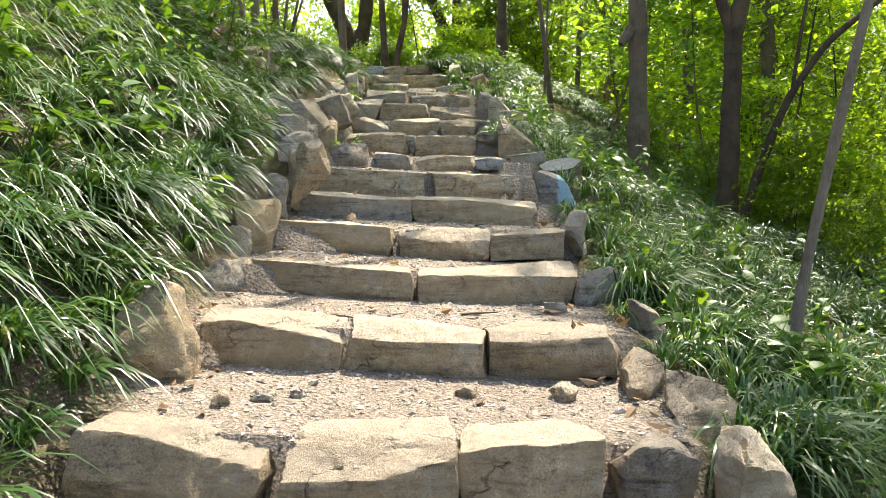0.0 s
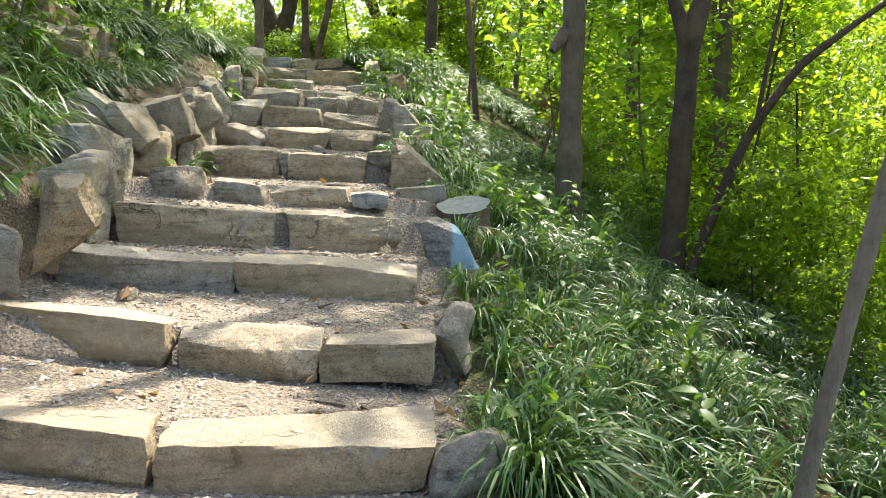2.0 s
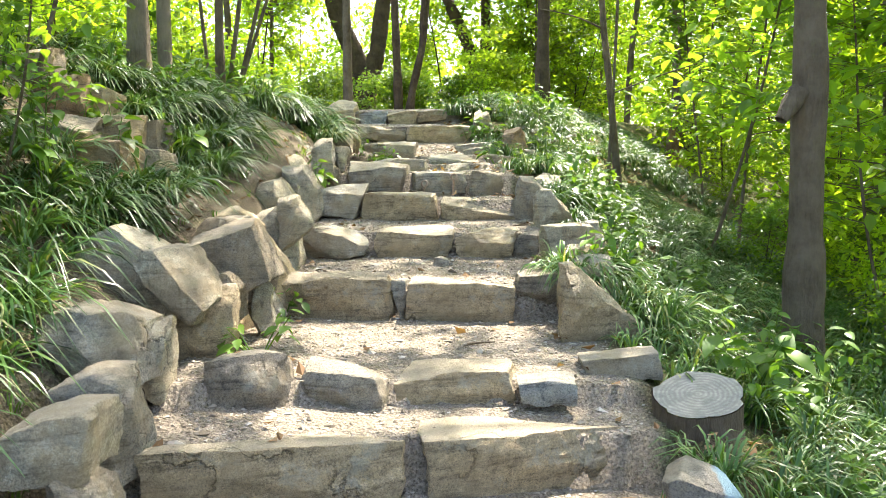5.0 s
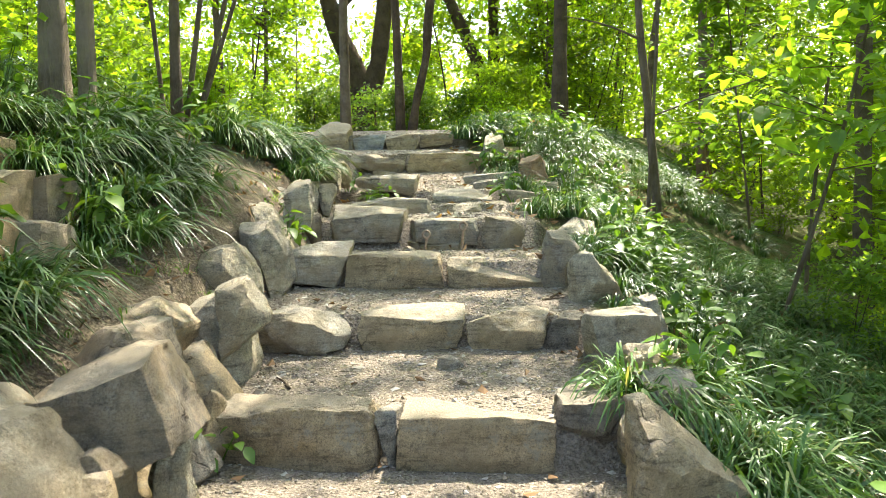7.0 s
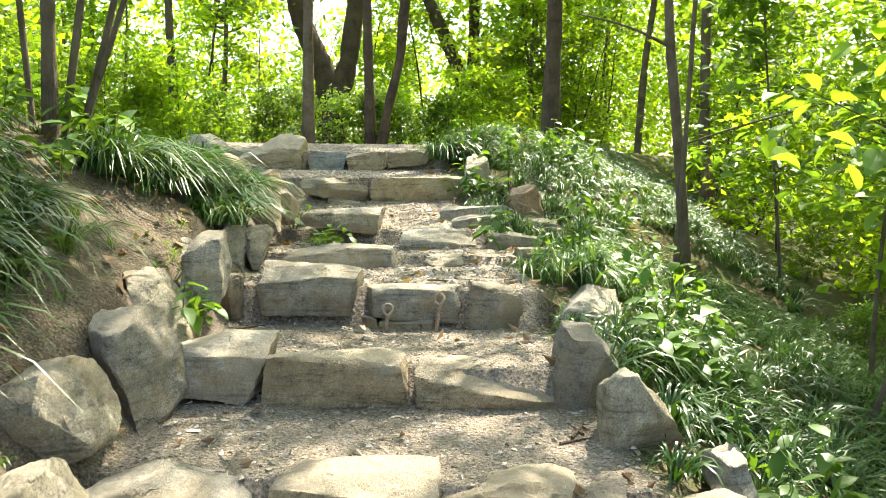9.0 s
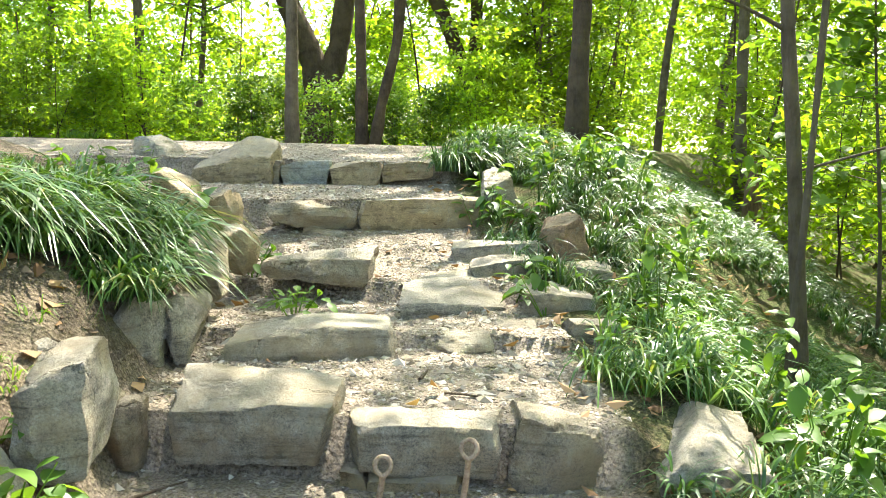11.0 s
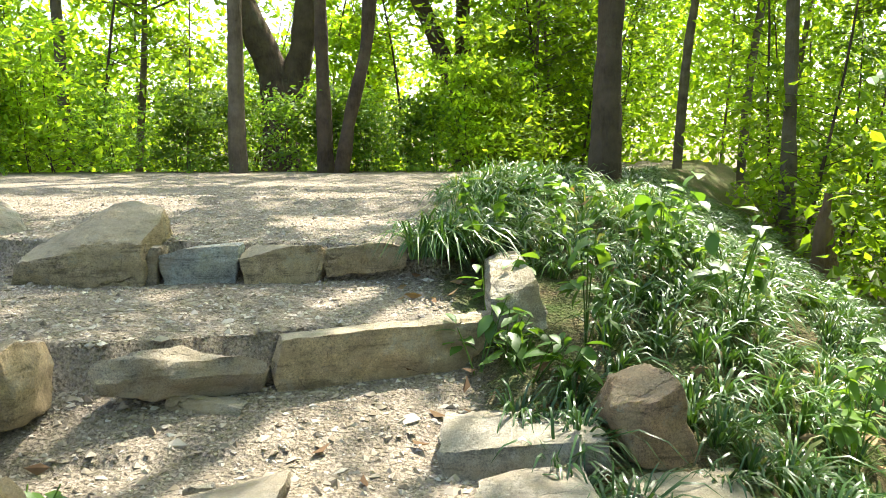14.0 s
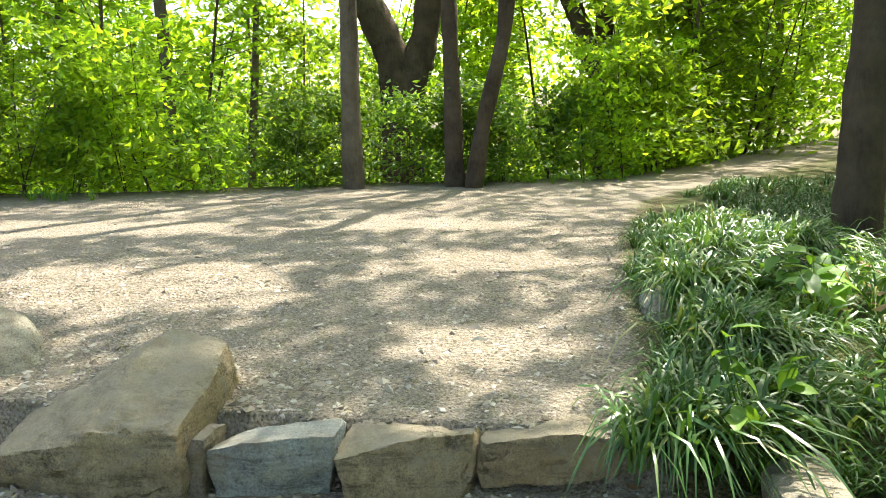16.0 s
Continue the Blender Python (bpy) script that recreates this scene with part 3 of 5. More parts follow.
step_stone(7, (0.36,1.72),(0.69,1.70),(0.65,1.52),(0.40,1.51), 8.95, 8.95, 0.30, "dark", 0.35)
step_stone(8, (-1.19,1.94),(-0.68,1.89),(-0.66,1.70),(-1.18,1.65), 9.75, 9.85, 0.40, "grey", 0.55)
step_stone(8, (-0.62,1.87),(-0.05,1.88),(-0.06,1.70),(-0.58,1.66), 9.95, 9.98, 0.30, "warm", 0.22)
step_stone(8, (-0.04,1.88),(0.42,1.85),(0.37,1.70),(-0.02,1.67), 9.98, 10.00, 0.30, "warm", 0.25)
step_stone(8, (0.41,1.84),(0.59,1.84),(0.58,1.69),(0.39,1.69), 10.02, 10.02, 0.28, "dark", 0.25)
step_stone(8, (0.56,1.92),(0.89,1.93),(0.92,1.70),(0.57,1.65), 9.60, 9.62, 0.40, "pale", 0.15)
step_stone(9, (-1.23,2.15),(-0.79,2.16),(-0.85,1.92),(-1.21,1.95), 10.75, 10.80, 0.28, "grey", 0.20)
step_stone(9, (-0.82,2.10),(-0.22,2.08),(-0.21,1.89),(-0.82,1.89), 10.78, 10.80, 0.34, "warm", 0.20)
step_stone(9, (-0.17,2.05),(0.39,1.99),(0.44,1.81),(-0.17,1.91), 10.80, 10.85, 0.32, "warm", 0.25)
step_stone(10, (-1.16,2.34),(-0.56,2.31),(-0.57,2.10),(-1.14,2.12), 11.80, 11.80, 0.32, "grey", 0.16)
step_stone(10, (-0.52,2.24),(0.01,2.24),(0.01,2.08),(-0.52,2.11), 11.78, 11.80, 0.30, "grey", 0.16)
step_stone(10, (-0.54,2.08),(-0.44,2.06),(-0.44,2.00),(-0.54,2.02), 11.79, 11.79, 0.20, "warm", 0.30)
step_stone(10, (-0.43,2.06),(-0.14,2.06),(-0.14,1.99),(-0.43,2.01), 11.78, 11.78, 0.20, "warm", 0.25)
step_stone(10, (0.03,2.25),(0.37,2.23),(0.38,2.04),(0.02,2.04), 11.80, 11.82, 0.30, "dark", 0.18)
step_stone(10, (0.03,2.02),(0.43,2.02),(0.42,1.93),(0.03,1.93), 11.80, 11.80, 0.24, "dark", 0.22)
step_stone(11, (-1.14,2.37),(-0.45,2.35),(-0.45,2.17),(-1.14,2.24), 12.51, 12.65, 0.39, "grey", 0.22)
step_stone(11, (-0.30,2.28),(0.01,2.35),(0.01,2.17),(-0.28,2.18), 12.74, 12.74, 0.33, "pale", 0.50)
step_stone(11, (0.02,2.28),(0.24,2.30),(0.24,2.16),(0.03,2.16), 12.96, 12.97, 0.26, "dark", 0.30)
step_stone(11, (0.36,2.33),(0.62,2.34),(0.64,2.16),(0.38,2.18), 12.91, 12.92, 0.37, "grey", 0.20)
step_stone(12, (-0.48,2.36),(0.10,2.35),(0.09,2.21),(-0.43,2.27), 13.18, 13.5, 0.78, "grey", 0.08, 0.06)
step_stone(12, (0.19,2.41),(0.58,2.35),(0.61,2.25),(0.20,2.27), 13.40, 13.51, 0.46, "grey", 0.22)
step_stone(12, (-1.21,2.53),(-0.64,2.55),(-0.67,2.39),(-1.18,2.45), 13.40, 13.71, 0.46, "grey", 0.30)
step_stone(13, (-0.21,2.52),(0.35,2.56),(0.35,2.46),(-0.19,2.42), 14.31, 14.32, 0.43, "grey", 0.22)
step_stone(13, (-0.09,2.47),(0.28,2.49),(0.27,2.41),(-0.07,2.40), 13.91, 14.01, 0.33, "grey", 0.22)
step_stone(13, (0.42,2.46),(0.78,2.47),(0.77,2.40),(0.42,2.40), 14.00, 14.00, 0.38, "pale", 0.20)
step_stone(14, (-1.46,2.78),(-0.88,2.75),(-0.89,2.59),(-1.45,2.66), 14.46, 14.74, 0.33, "grey", 0.55)
step_stone(14, (-1.22,2.59),(-0.92,2.59),(-0.94,2.53),(-1.22,2.54), 14.63, 14.63, 0.13, "grey", 0.30)
step_stone(14, (-0.88,2.76),(0.02,2.79),(-0.02,2.58),(-0.87,2.58), 14.77, 15.22, 0.28, "warm", 0.12)
step_stone(15, (-2.35,2.96),(-1.67,3.04),(-1.68,2.82),(-2.37,2.76), 15.64, 15.65, 0.56, "warm", 0.36, 0.24)
step_stone(15, (-1.68,3.01),(-1.62,3.01),(-1.63,2.85),(-1.69,2.86), 15.70, 15.70, 0.15, "dark", 0.20)
step_stone(15, (-1.61,3.00),(-1.23,3.02),(-1.24,2.84),(-1.61,2.84), 15.69, 15.72, 0.22, "blue", 0.14)
step_stone(15, (-1.22,3.01),(-0.79,3.03),(-0.81,2.87),(-1.22,2.86), 15.72, 15.79, 0.22, "warm", 0.14)
step_stone(15, (-0.78,3.03),(-0.38,3.03),(-0.40,2.93),(-0.79,2.89), 15.79, 15.84, 0.20, "warm", 0.14)
rock((-1.29,0.65),(-1.10,0.69),(-1.13,0.33),(-1.32,0.33), 2.90, 0.40, "warm", 0.40)
rock((-1.20,1.05),(-0.84,1.09),(-0.90,0.65),(-1.21,0.67), 3.45, 0.35, "warm", 0.22)
rock((-1.29,0.84),(-1.15,0.87),(-1.16,0.69),(-1.30,0.64), 3.30, 0.30, "warm", 0.40)
rock((-1.14,1.03),(-0.96,1.05),(-0.95,0.83),(-1.14,0.86), 4.45, 0.30, "grey", 0.50)
rock((-1.16,1.26),(-0.88,1.27),(-0.95,0.98),(-1.17,0.99), 5.10, 0.30, "warm", 0.25)
rock((-1.21,1.15),(-1.00,1.15),(-1.02,0.96),(-1.22,0.98), 4.90, 0.25, "grey", 0.35)
rock((-1.04,1.42),(-0.93,1.41),(-0.93,1.16),(-1.04,1.17), 5.60, 0.12, "grey", 0.15)
rock((-0.99,1.58),(-0.84,1.56),(-0.90,1.26),(-1.00,1.30), 5.95, 0.20, "warm", 0.20)
rock((0.96,0.87),(1.14,0.79),(1.21,0.57),(0.98,0.66), 4.05, 0.28, "dark", 0.25)
rock((0.84,0.99),(1.15,0.86),(1.02,0.73),(0.80,0.79), 4.55, 0.30, "grey", 0.35)
rock((0.85,0.79),(1.03,0.75),(1.02,0.57),(0.84,0.63), 3.45, 0.30, "warm", 0.40)
rock((0.93,0.75),(1.20,0.73),(1.23,0.53),(0.95,0.56), 3.15, 0.35, "warm", 0.50)
rock((0.99,0.67),(1.20,0.68),(1.22,0.51),(0.99,0.53), 2.72, 0.35, "pale", 0.35)
rock((0.84,1.14),(1.01,1.15),(1.01,1.00),(0.85,0.99), 5.35, 0.25, "grey", 0.40)
rock((-0.88,1.59),(-0.74,1.66),(-0.69,1.48),(-0.92,1.31), 5.75, 0.25, "warm", 0.20)
rock((-1.07,1.51),(-0.90,1.55),(-0.87,1.34),(-1.00,1.34), 6.35, 0.25, "grey", 0.25)
rock((-1.24,1.70),(-0.94,1.71),(-0.94,1.46),(-1.08,1.43), 6.75, 0.20, "grey", 0.18)
rock((-1.19,1.63),(-0.91,1.68),(-0.92,1.60),(-1.17,1.57), 6.40, 0.30, "pale", 0.20)
rock((-1.40,1.82),(-1.10,1.92),(-1.04,1.69),(-1.38,1.71), 7.00, 0.40, "grey", 0.30)
rock((-1.70,1.95),(-1.46,2.10),(-1.14,1.86),(-1.52,1.74), 7.70, 0.50, "pale", 0.14)
rock((-1.34,1.98),(-1.14,2.01),(-1.04,1.86),(-1.18,1.77), 7.60, 0.34, "pale", 0.16)
rock((-1.13,1.70),(-1.01,1.81),(-1.01,1.53),(-1.11,1.54), 7.20, 0.20, "pale", 0.25)
rock((-1.23,1.71),(-0.94,1.82),(-0.94,1.60),(-1.22,1.56), 7.75, 0.20, "warm", 0.30)
rock((-1.24,2.00),(-0.95,2.12),(-0.88,1.93),(-1.12,1.82), 8.05, 0.42, "dark", 0.08)
rock((-1.11,1.75),(-0.94,1.75),(-0.89,1.57),(-1.01,1.54), 8.30, 0.20, "pale", 0.30)
rock((-1.11,1.83),(-0.93,1.88),(-0.93,1.73),(-1.10,1.73), 7.90, 0.25, "dark", 0.30)
rock((-1.58,1.96),(-1.20,2.11),(-1.11,1.91),(-1.43,1.70), 8.45, 0.50, "dark", 0.14)
rock((-1.30,2.02),(-1.11,2.09),(-1.03,1.82),(-1.14,1.65), 9.30, 0.35, "pale", 0.20)
rock((-1.49,2.04),(-1.20,2.14),(-1.18,1.92),(-1.45,1.82), 9.00, 0.40, "warm", 0.30)
rock((-1.35,1.77),(-1.12,1.92),(-1.03,1.80),(-1.30,1.68), 8.95, 0.30, "warm", 0.35)
rock((-1.19,1.68),(-1.09,1.77),(-0.99,1.60),(-1.18,1.48), 8.60, 0.20, "grey", 0.25)
rock((-1.36,1.97),(-1.25,1.95),(-1.22,1.79),(-1.38,1.66), 8.10, 0.40, "warm", 0.30)
rock((-1.43,1.67),(-1.18,1.80),(-1.18,1.62),(-1.39,1.58), 8.50, 0.30, "dark", 0.35)
rock((-1.27,1.68),(-1.08,1.67),(-1.08,1.51),(-1.27,1.51), 8.40, 0.25, "warm", 0.35)
rock((-1.15,1.54),(-1.00,1.79),(-0.98,1.64),(-1.09,1.41), 8.80, 0.20, "warm", 0.40)
rock((-1.48,2.23),(-1.21,2.24),(-1.18,2.05),(-1.49,2.02), 9.90, 0.40, "pale", 0.35)
rock((-1.48,2.31),(-1.21,2.33),(-1.12,2.03),(-1.32,1.86), 10.40, 0.40, "grey", 0.30)
rock((-1.61,2.40),(-1.39,2.44),(-1.25,2.19),(-1.38,2.05), 10.90, 0.40, "pale", 0.35)
rock((-1.76,2.48),(-1.52,2.51),(-1.44,2.22),(-1.52,2.30), 11.45, 0.35, "pale", 0.45)
rock((-1.60,2.49),(-1.32,2.53),(-1.30,2.27),(-1.49,2.21), 11.60, 0.35, "grey", 0.35)
rock((-1.34,2.27),(-1.19,2.28),(-1.19,2.16),(-1.32,2.17), 11.75, 0.20, "dark", 0.40)
rock((-1.10,2.14),(-1.00,2.15),(-0.94,2.02),(-1.11,1.89), 9.25, 0.35, "pale", 0.30)
rock((-1.36,2.53),(-1.17,2.56),(-1.16,2.32),(-1.37,2.30), 11.31, 0.33, "grey", 0.40)
rock((-1.58,2.54),(-1.34,2.52),(-1.33,2.28),(-1.53,2.37), 12.23, 0.33, "grey", 0.40)
rock((-1.52,2.76),(-1.27,2.78),(-1.26,2.53),(-1.42,2.49), 12.88, 0.38, "pale", 0.35)
rock((-2.07,2.98),(-1.79,2.92),(-1.79,2.67),(-2.07,2.67), 14.12, 0.38, "warm", 0.25)
rock((-1.46,2.70),(-1.27,2.67),(-1.29,2.54),(-1.44,2.57), 13.48, 0.33, "warm", 0.40)
rock((-1.80,2.81),(-1.63,2.87),(-1.61,2.69),(-1.84,2.65), 14.35, 0.27, "warm", 0.30)
rock((-1.39,2.49),(-1.24,2.49),(-1.23,2.34),(-1.38,2.36), 12.40, 0.33, "grey", 0.45)
rock((0.37,2.72),(0.67,2.74),(0.68,2.54),(0.37,2.56), 14.38, 0.38, "red", 0.28)
rock((-2.99,3.18),(-2.66,3.24),(-2.45,2.86),(-2.94,2.93), 16.01, 0.49, "grey", 0.25)
rock((0.59,1.66),(0.68,1.65),(0.94,1.44),(0.62,1.39), 8.85, 0.30, "warm", 0.18)
rock((0.75,1.34),(0.97,1.37),(1.19,1.03),(0.86,0.99), 6.85, 0.20, "paint", 0.08)
rock((0.92,1.02),(1.16,1.01),(1.17,0.90),(0.96,0.91), 6.75, 0.25, "dark", 0.30)
rock((0.57,1.81),(0.67,1.81),(0.96,1.54),(0.58,1.49), 8.45, 0.30, "warm", 0.14)
rock((0.42,2.21),(0.70,2.20),(0.74,1.96),(0.41,1.96), 10.85, 0.35, "grey", 0.30)
rock((0.56,2.12),(0.72,2.12),(0.86,1.91),(0.55,1.87), 10.45, 0.30, "pale", 0.25)
rock((0.69,1.82),(0.97,1.82),(0.96,1.75),(0.70,1.72), 9.20, 0.35, "warm", 0.20)
rock((0.86,1.92),(1.05,1.91),(1.08,1.76),(0.89,1.80), 10.15, 0.35, "grey", 0.35)
rock((0.69,1.78),(0.92,1.79),(0.94,1.70),(0.73,1.67), 8.95, 0.35, "grey", 0.30)
rock((0.58,2.00),(0.68,2.02),(0.83,1.84),(0.57,1.85), 11.99, 0.33, "pale", 0.30)
rock((0.50, 2.23), (0.92, 2.20), (0.96, 1.87), (0.50, 1.91), 11.72, 0.87, "grey", 0.16)
rock((0.00, 2.98), (0.19, 2.99), (0.28, 2.75), (0.0, 2.73), 15.22, 0.66, "pale", 0.08)
rock((-0.24, 3.19), (-0.04, 3.20), (-0.02, 3.07), (-0.22, 3.06), 17.02, 0.37, "pale", 0.16)


rock((-1.58, 0.84), (-1.32, 0.86), (-1.30, 0.58), (-1.55, 0.58), 3.50, 0.35, "warm", 0.30)
# layered outcrop in the bare soil of the bank
outcrop = np.random.RandomState(8)
for x, y, w, h, tone in ((-1.98, 8.72, 0.20, 0.11, "red"), (-2.18, 8.80, 0.17, 0.14, "dark"), (-1.86, 9.02, 0.18, 0.10, "grey"), (-2.10, 9.10, 0.22, 0.12, "warm"), (-2.36, 9.02, 0.20, 0.16, "red"), (-2.02, 9.36, 0.19, 0.13, "dark"), (-2.40, 9.40, 0.22, 0.15, "warm"), (-2.62, 9.15, 0.18, 0.14, "dark")):
    z = land_z(x, y)
    t = outcrop.uniform(-0.05, 0.05, 4)
    rock((x - w, z + h + t[0]), (x + w, z + h + t[1]), (x + w * 0.95, z - 0.02 + t[2] * 0.4), (x - w * 0.95, z - 0.02 + t[3] * 0.4), y - 0.12, 0.32, tone, 0.10)


# ---- trees ----
def tube(points, radii, sides=10, seed=0, rough=0.06, step=0.12):
    """A tapered, slightly uneven limb along a polyline, smoothed: vertices and quads."""
    pts, rad = np.array(points, float), np.array(radii, float)
    t = np.arange(len(pts))
    length = np.linalg.norm(np.diff(pts, axis=0), axis=1).sum()
    n = max(3, int(length / step))
    tt = np.linspace(0, len(pts) - 1, n)
    fine = np.stack([np.interp(tt, t, pts[:, k]) for k in range(3)], -1)
    for _ in range(3):
        fine[1:-1] = 0.25 * fine[:-2] + 0.5 * fine[1:-1] + 0.25 * fine[2:]
    r = np.interp(tt, t, rad)
    d = np.gradient(fine, axis=0)
    d /= np.linalg.norm(d, axis=1)[:, None]
    ref = np.array([1.0, 0.13, 0.05]) if abs(d[0][0]) < 0.8 else np.array([0.05, 1.0, 0.1])
    a = np.cross(d, ref)
    a /= np.linalg.norm(a, axis=1)[:, None]
    b = np.cross(d, a)
    th = np.linspace(0, 2 * np.pi, sides, endpoint=False)
    ring = np.cos(th)[None, :, None] * a[:, None] + np.sin(th)[None, :, None] * b[:, None]
    v = (fine[:, None] + ring * r[:, None, None]).reshape(-1, 3)
    rr = np.repeat(r, sides)
    v = v + ring.reshape(-1, 3) * (rr * (rough * 2.2 * vnoise(v, 3.0, seed) + rough * 1.4 * vnoise(v, 11.0, seed)))[:, None]
    f = []
    for i in range(n - 1):
        for j in range(sides):
            k = (j + 1) % sides
            f.append((i * sides + j, i * sides + k, (i + 1) * sides + k, (i + 1) * sides + j))
    return v, np.array(f)


def join(pieces):
    vs, fs, o = [], [], 0
    for v, f in pieces:
        vs.append(v)
        fs.append(f + o)
        o += len(v)
    return np.concatenate(vs), np.concatenate(fs)


def leaves(centres, size, rng, droop=0.35, spread=0.55):
    """Folded pointed leaves at the given places: six corners, four triangles each."""
    n = len(centres)
    yaw = rng.uniform(0, 2 * np.pi, n)
    tilt = rng.normal(-droop, spread, n)
    roll = rng.normal(0, 0.5, n)
    L = size * rng.uniform(0.6, 1.3, n)
    d = np.stack([np.cos(yaw) * np.cos(tilt), np.sin(yaw) * np.cos(tilt), np.sin(tilt)], -1)
    side = np.stack([-np.sin(yaw), np.cos(yaw), 0 * yaw], -1)
    up = np.cross(d, side)
    s = side * np.cos(roll)[:, None] + up * np.sin(roll)[:, None]
    nrm = np.cross(s, d)
    w = L * rng.uniform(0.22, 0.32, n)
    c = np.asarray(centres)
    base = c
    tip = c + d * L[:, None] - nrm * (L * 0.12)[:, None]
    m1 = c + d * (L * 0.45)[:, None] + s * w[:, None] + nrm * (L * 0.07)[:, None]
    m2 = c + d * (L * 0.45)[:, None] - s * w[:, None] + nrm * (L * 0.07)[:, None]
    v = np.stack([base, m1, tip, m2], 1).reshape(-1, 3)
    i = np.arange(n) * 4
    f = np.concatenate([np.stack([i, i + 1, i + 2], -1), np.stack([i, i + 2, i + 3], -1)])
    return v, f


def broad_leaves(centres, size, rng, droop=0.1, spread=0.35):
    """Broad leaves with a folded midrib and a rounded outline that droops to its tip: eleven corners each."""
    n = len(centres)
    yaw, tilt = rng.uniform(0, 2 * np.pi, n), rng.normal(-droop, spread, n)
    L = size * rng.uniform(0.6, 1.3, n)
    d = np.stack([np.cos(yaw) * np.cos(tilt), np.sin(yaw) * np.cos(tilt), np.sin(tilt)], -1)
    side = np.stack([-np.sin(yaw), np.cos(yaw), rng.normal(0, 0.3, n)], -1)
    nrm = np.cross(d, side)
    w = L * rng.uniform(0.22, 0.30, n)
    c = np.asarray(centres)
    rows = [c]
    for u, k in ((0.22, 0.8), (0.5, 1.0), (0.8, 0.55)):
        mid = c + d * (L * u)[:, None] - nrm * (L * 0.22 * u * u)[:, None]
        edge = nrm * (w * k * 0.22)[:, None]
        rows += [mid + side * (w * k)[:, None] + edge, mid, mid - side * (w * k)[:, None] + edge]
    rows.append(c + d * L[:, None] - nrm * (L * 0.26)[:, None])
    v = np.stack(rows, 1).reshape(-1, 3)
    tri = np.array([(0, 1, 2), (0, 2, 3), (1, 4, 5), (1, 5, 2), (2, 5, 6), (2, 6, 3), (4, 7, 8), (4, 8, 5), (5, 8, 9), (5, 9, 6), (7, 10, 8), (8, 10, 9)])
    f = (np.arange(n) * 11)[:, None, None] + tri[None]
    return v, f.reshape(-1, 3)


def spray_points(rng, n, centre, radius, flat=0.3):
    """Places of leaves in a flat, uneven spray."""
    a = rng.uniform(0, 2 * np.pi, n)
    r = radius * np.sqrt(rng.uniform(0, 1, n)) * (0.7 + 0.3 * np.sin(a * 3 + rng.uniform(0, 6)))
    return np.asarray(centre) + np.stack([r * np.cos(a), r * np.sin(a), rng.normal(0, radius * flat * 0.5, n) - r * 0.15], -1)


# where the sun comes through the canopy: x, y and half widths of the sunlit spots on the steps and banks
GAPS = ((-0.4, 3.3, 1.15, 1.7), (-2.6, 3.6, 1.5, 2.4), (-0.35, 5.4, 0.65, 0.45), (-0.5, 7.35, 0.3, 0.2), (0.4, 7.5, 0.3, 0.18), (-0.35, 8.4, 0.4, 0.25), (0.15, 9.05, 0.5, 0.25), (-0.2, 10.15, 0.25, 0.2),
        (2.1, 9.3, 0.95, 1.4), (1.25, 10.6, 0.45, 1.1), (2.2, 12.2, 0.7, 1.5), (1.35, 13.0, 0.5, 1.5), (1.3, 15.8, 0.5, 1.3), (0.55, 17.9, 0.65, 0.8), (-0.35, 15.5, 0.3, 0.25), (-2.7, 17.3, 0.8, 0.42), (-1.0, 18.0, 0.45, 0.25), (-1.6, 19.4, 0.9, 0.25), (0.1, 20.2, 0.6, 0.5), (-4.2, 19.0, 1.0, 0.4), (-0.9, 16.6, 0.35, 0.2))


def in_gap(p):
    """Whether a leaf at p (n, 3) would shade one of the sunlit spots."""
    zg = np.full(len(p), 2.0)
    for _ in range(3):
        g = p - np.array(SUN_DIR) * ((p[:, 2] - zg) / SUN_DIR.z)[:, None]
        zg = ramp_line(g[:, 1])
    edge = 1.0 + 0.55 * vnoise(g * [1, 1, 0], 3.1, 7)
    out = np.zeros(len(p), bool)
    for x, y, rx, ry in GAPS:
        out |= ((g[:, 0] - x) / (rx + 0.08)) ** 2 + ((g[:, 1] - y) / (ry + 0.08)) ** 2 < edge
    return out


def make_tree(name, label, trunk, limbs, bark, crown_sprays, leaf_size, per_spray, leaf_mat, seed, sides=12, spray_r=0.55, group="trees of the wood"):
    """A tree: trunk [(x, y, z, r)...], limbs as more such lines, crown sprays as (centre, count) in world metres."""
    rng = np.random.RandomState(seed)
    root = Vector(trunk[0][:3])
    ob = thing(name, root, label, "tree", group)
    off = np.array(root)
    tr = np.array(trunk)
    tr[0, 3] *= 1.25
    v, f = tube(tr[:, :3], tr[:, 3], sides, seed)
    part("trunk", mesh_from("trunk", v - off, f, bark), ob)
    for j, l in enumerate(limbs):
        l = np.array(l)
        v, f = tube(l[:, :3], l[:, 3], max(6, sides - 4), seed + j + 1)
        part("limb", mesh_from("limb", v - off, f, bark), ob)
    pts = []
    for c in crown_sprays:
        pts.append(spray_points(rng, per_spray, c, spray_r * rng.uniform(0.7, 1.3)))
    if pts:
        pts = np.concatenate(pts)
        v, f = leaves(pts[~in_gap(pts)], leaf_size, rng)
        tagged(part("crown", mesh_from("crown", v - off, f, leaf_mat, False), ob), kind="stuff")
    return ob


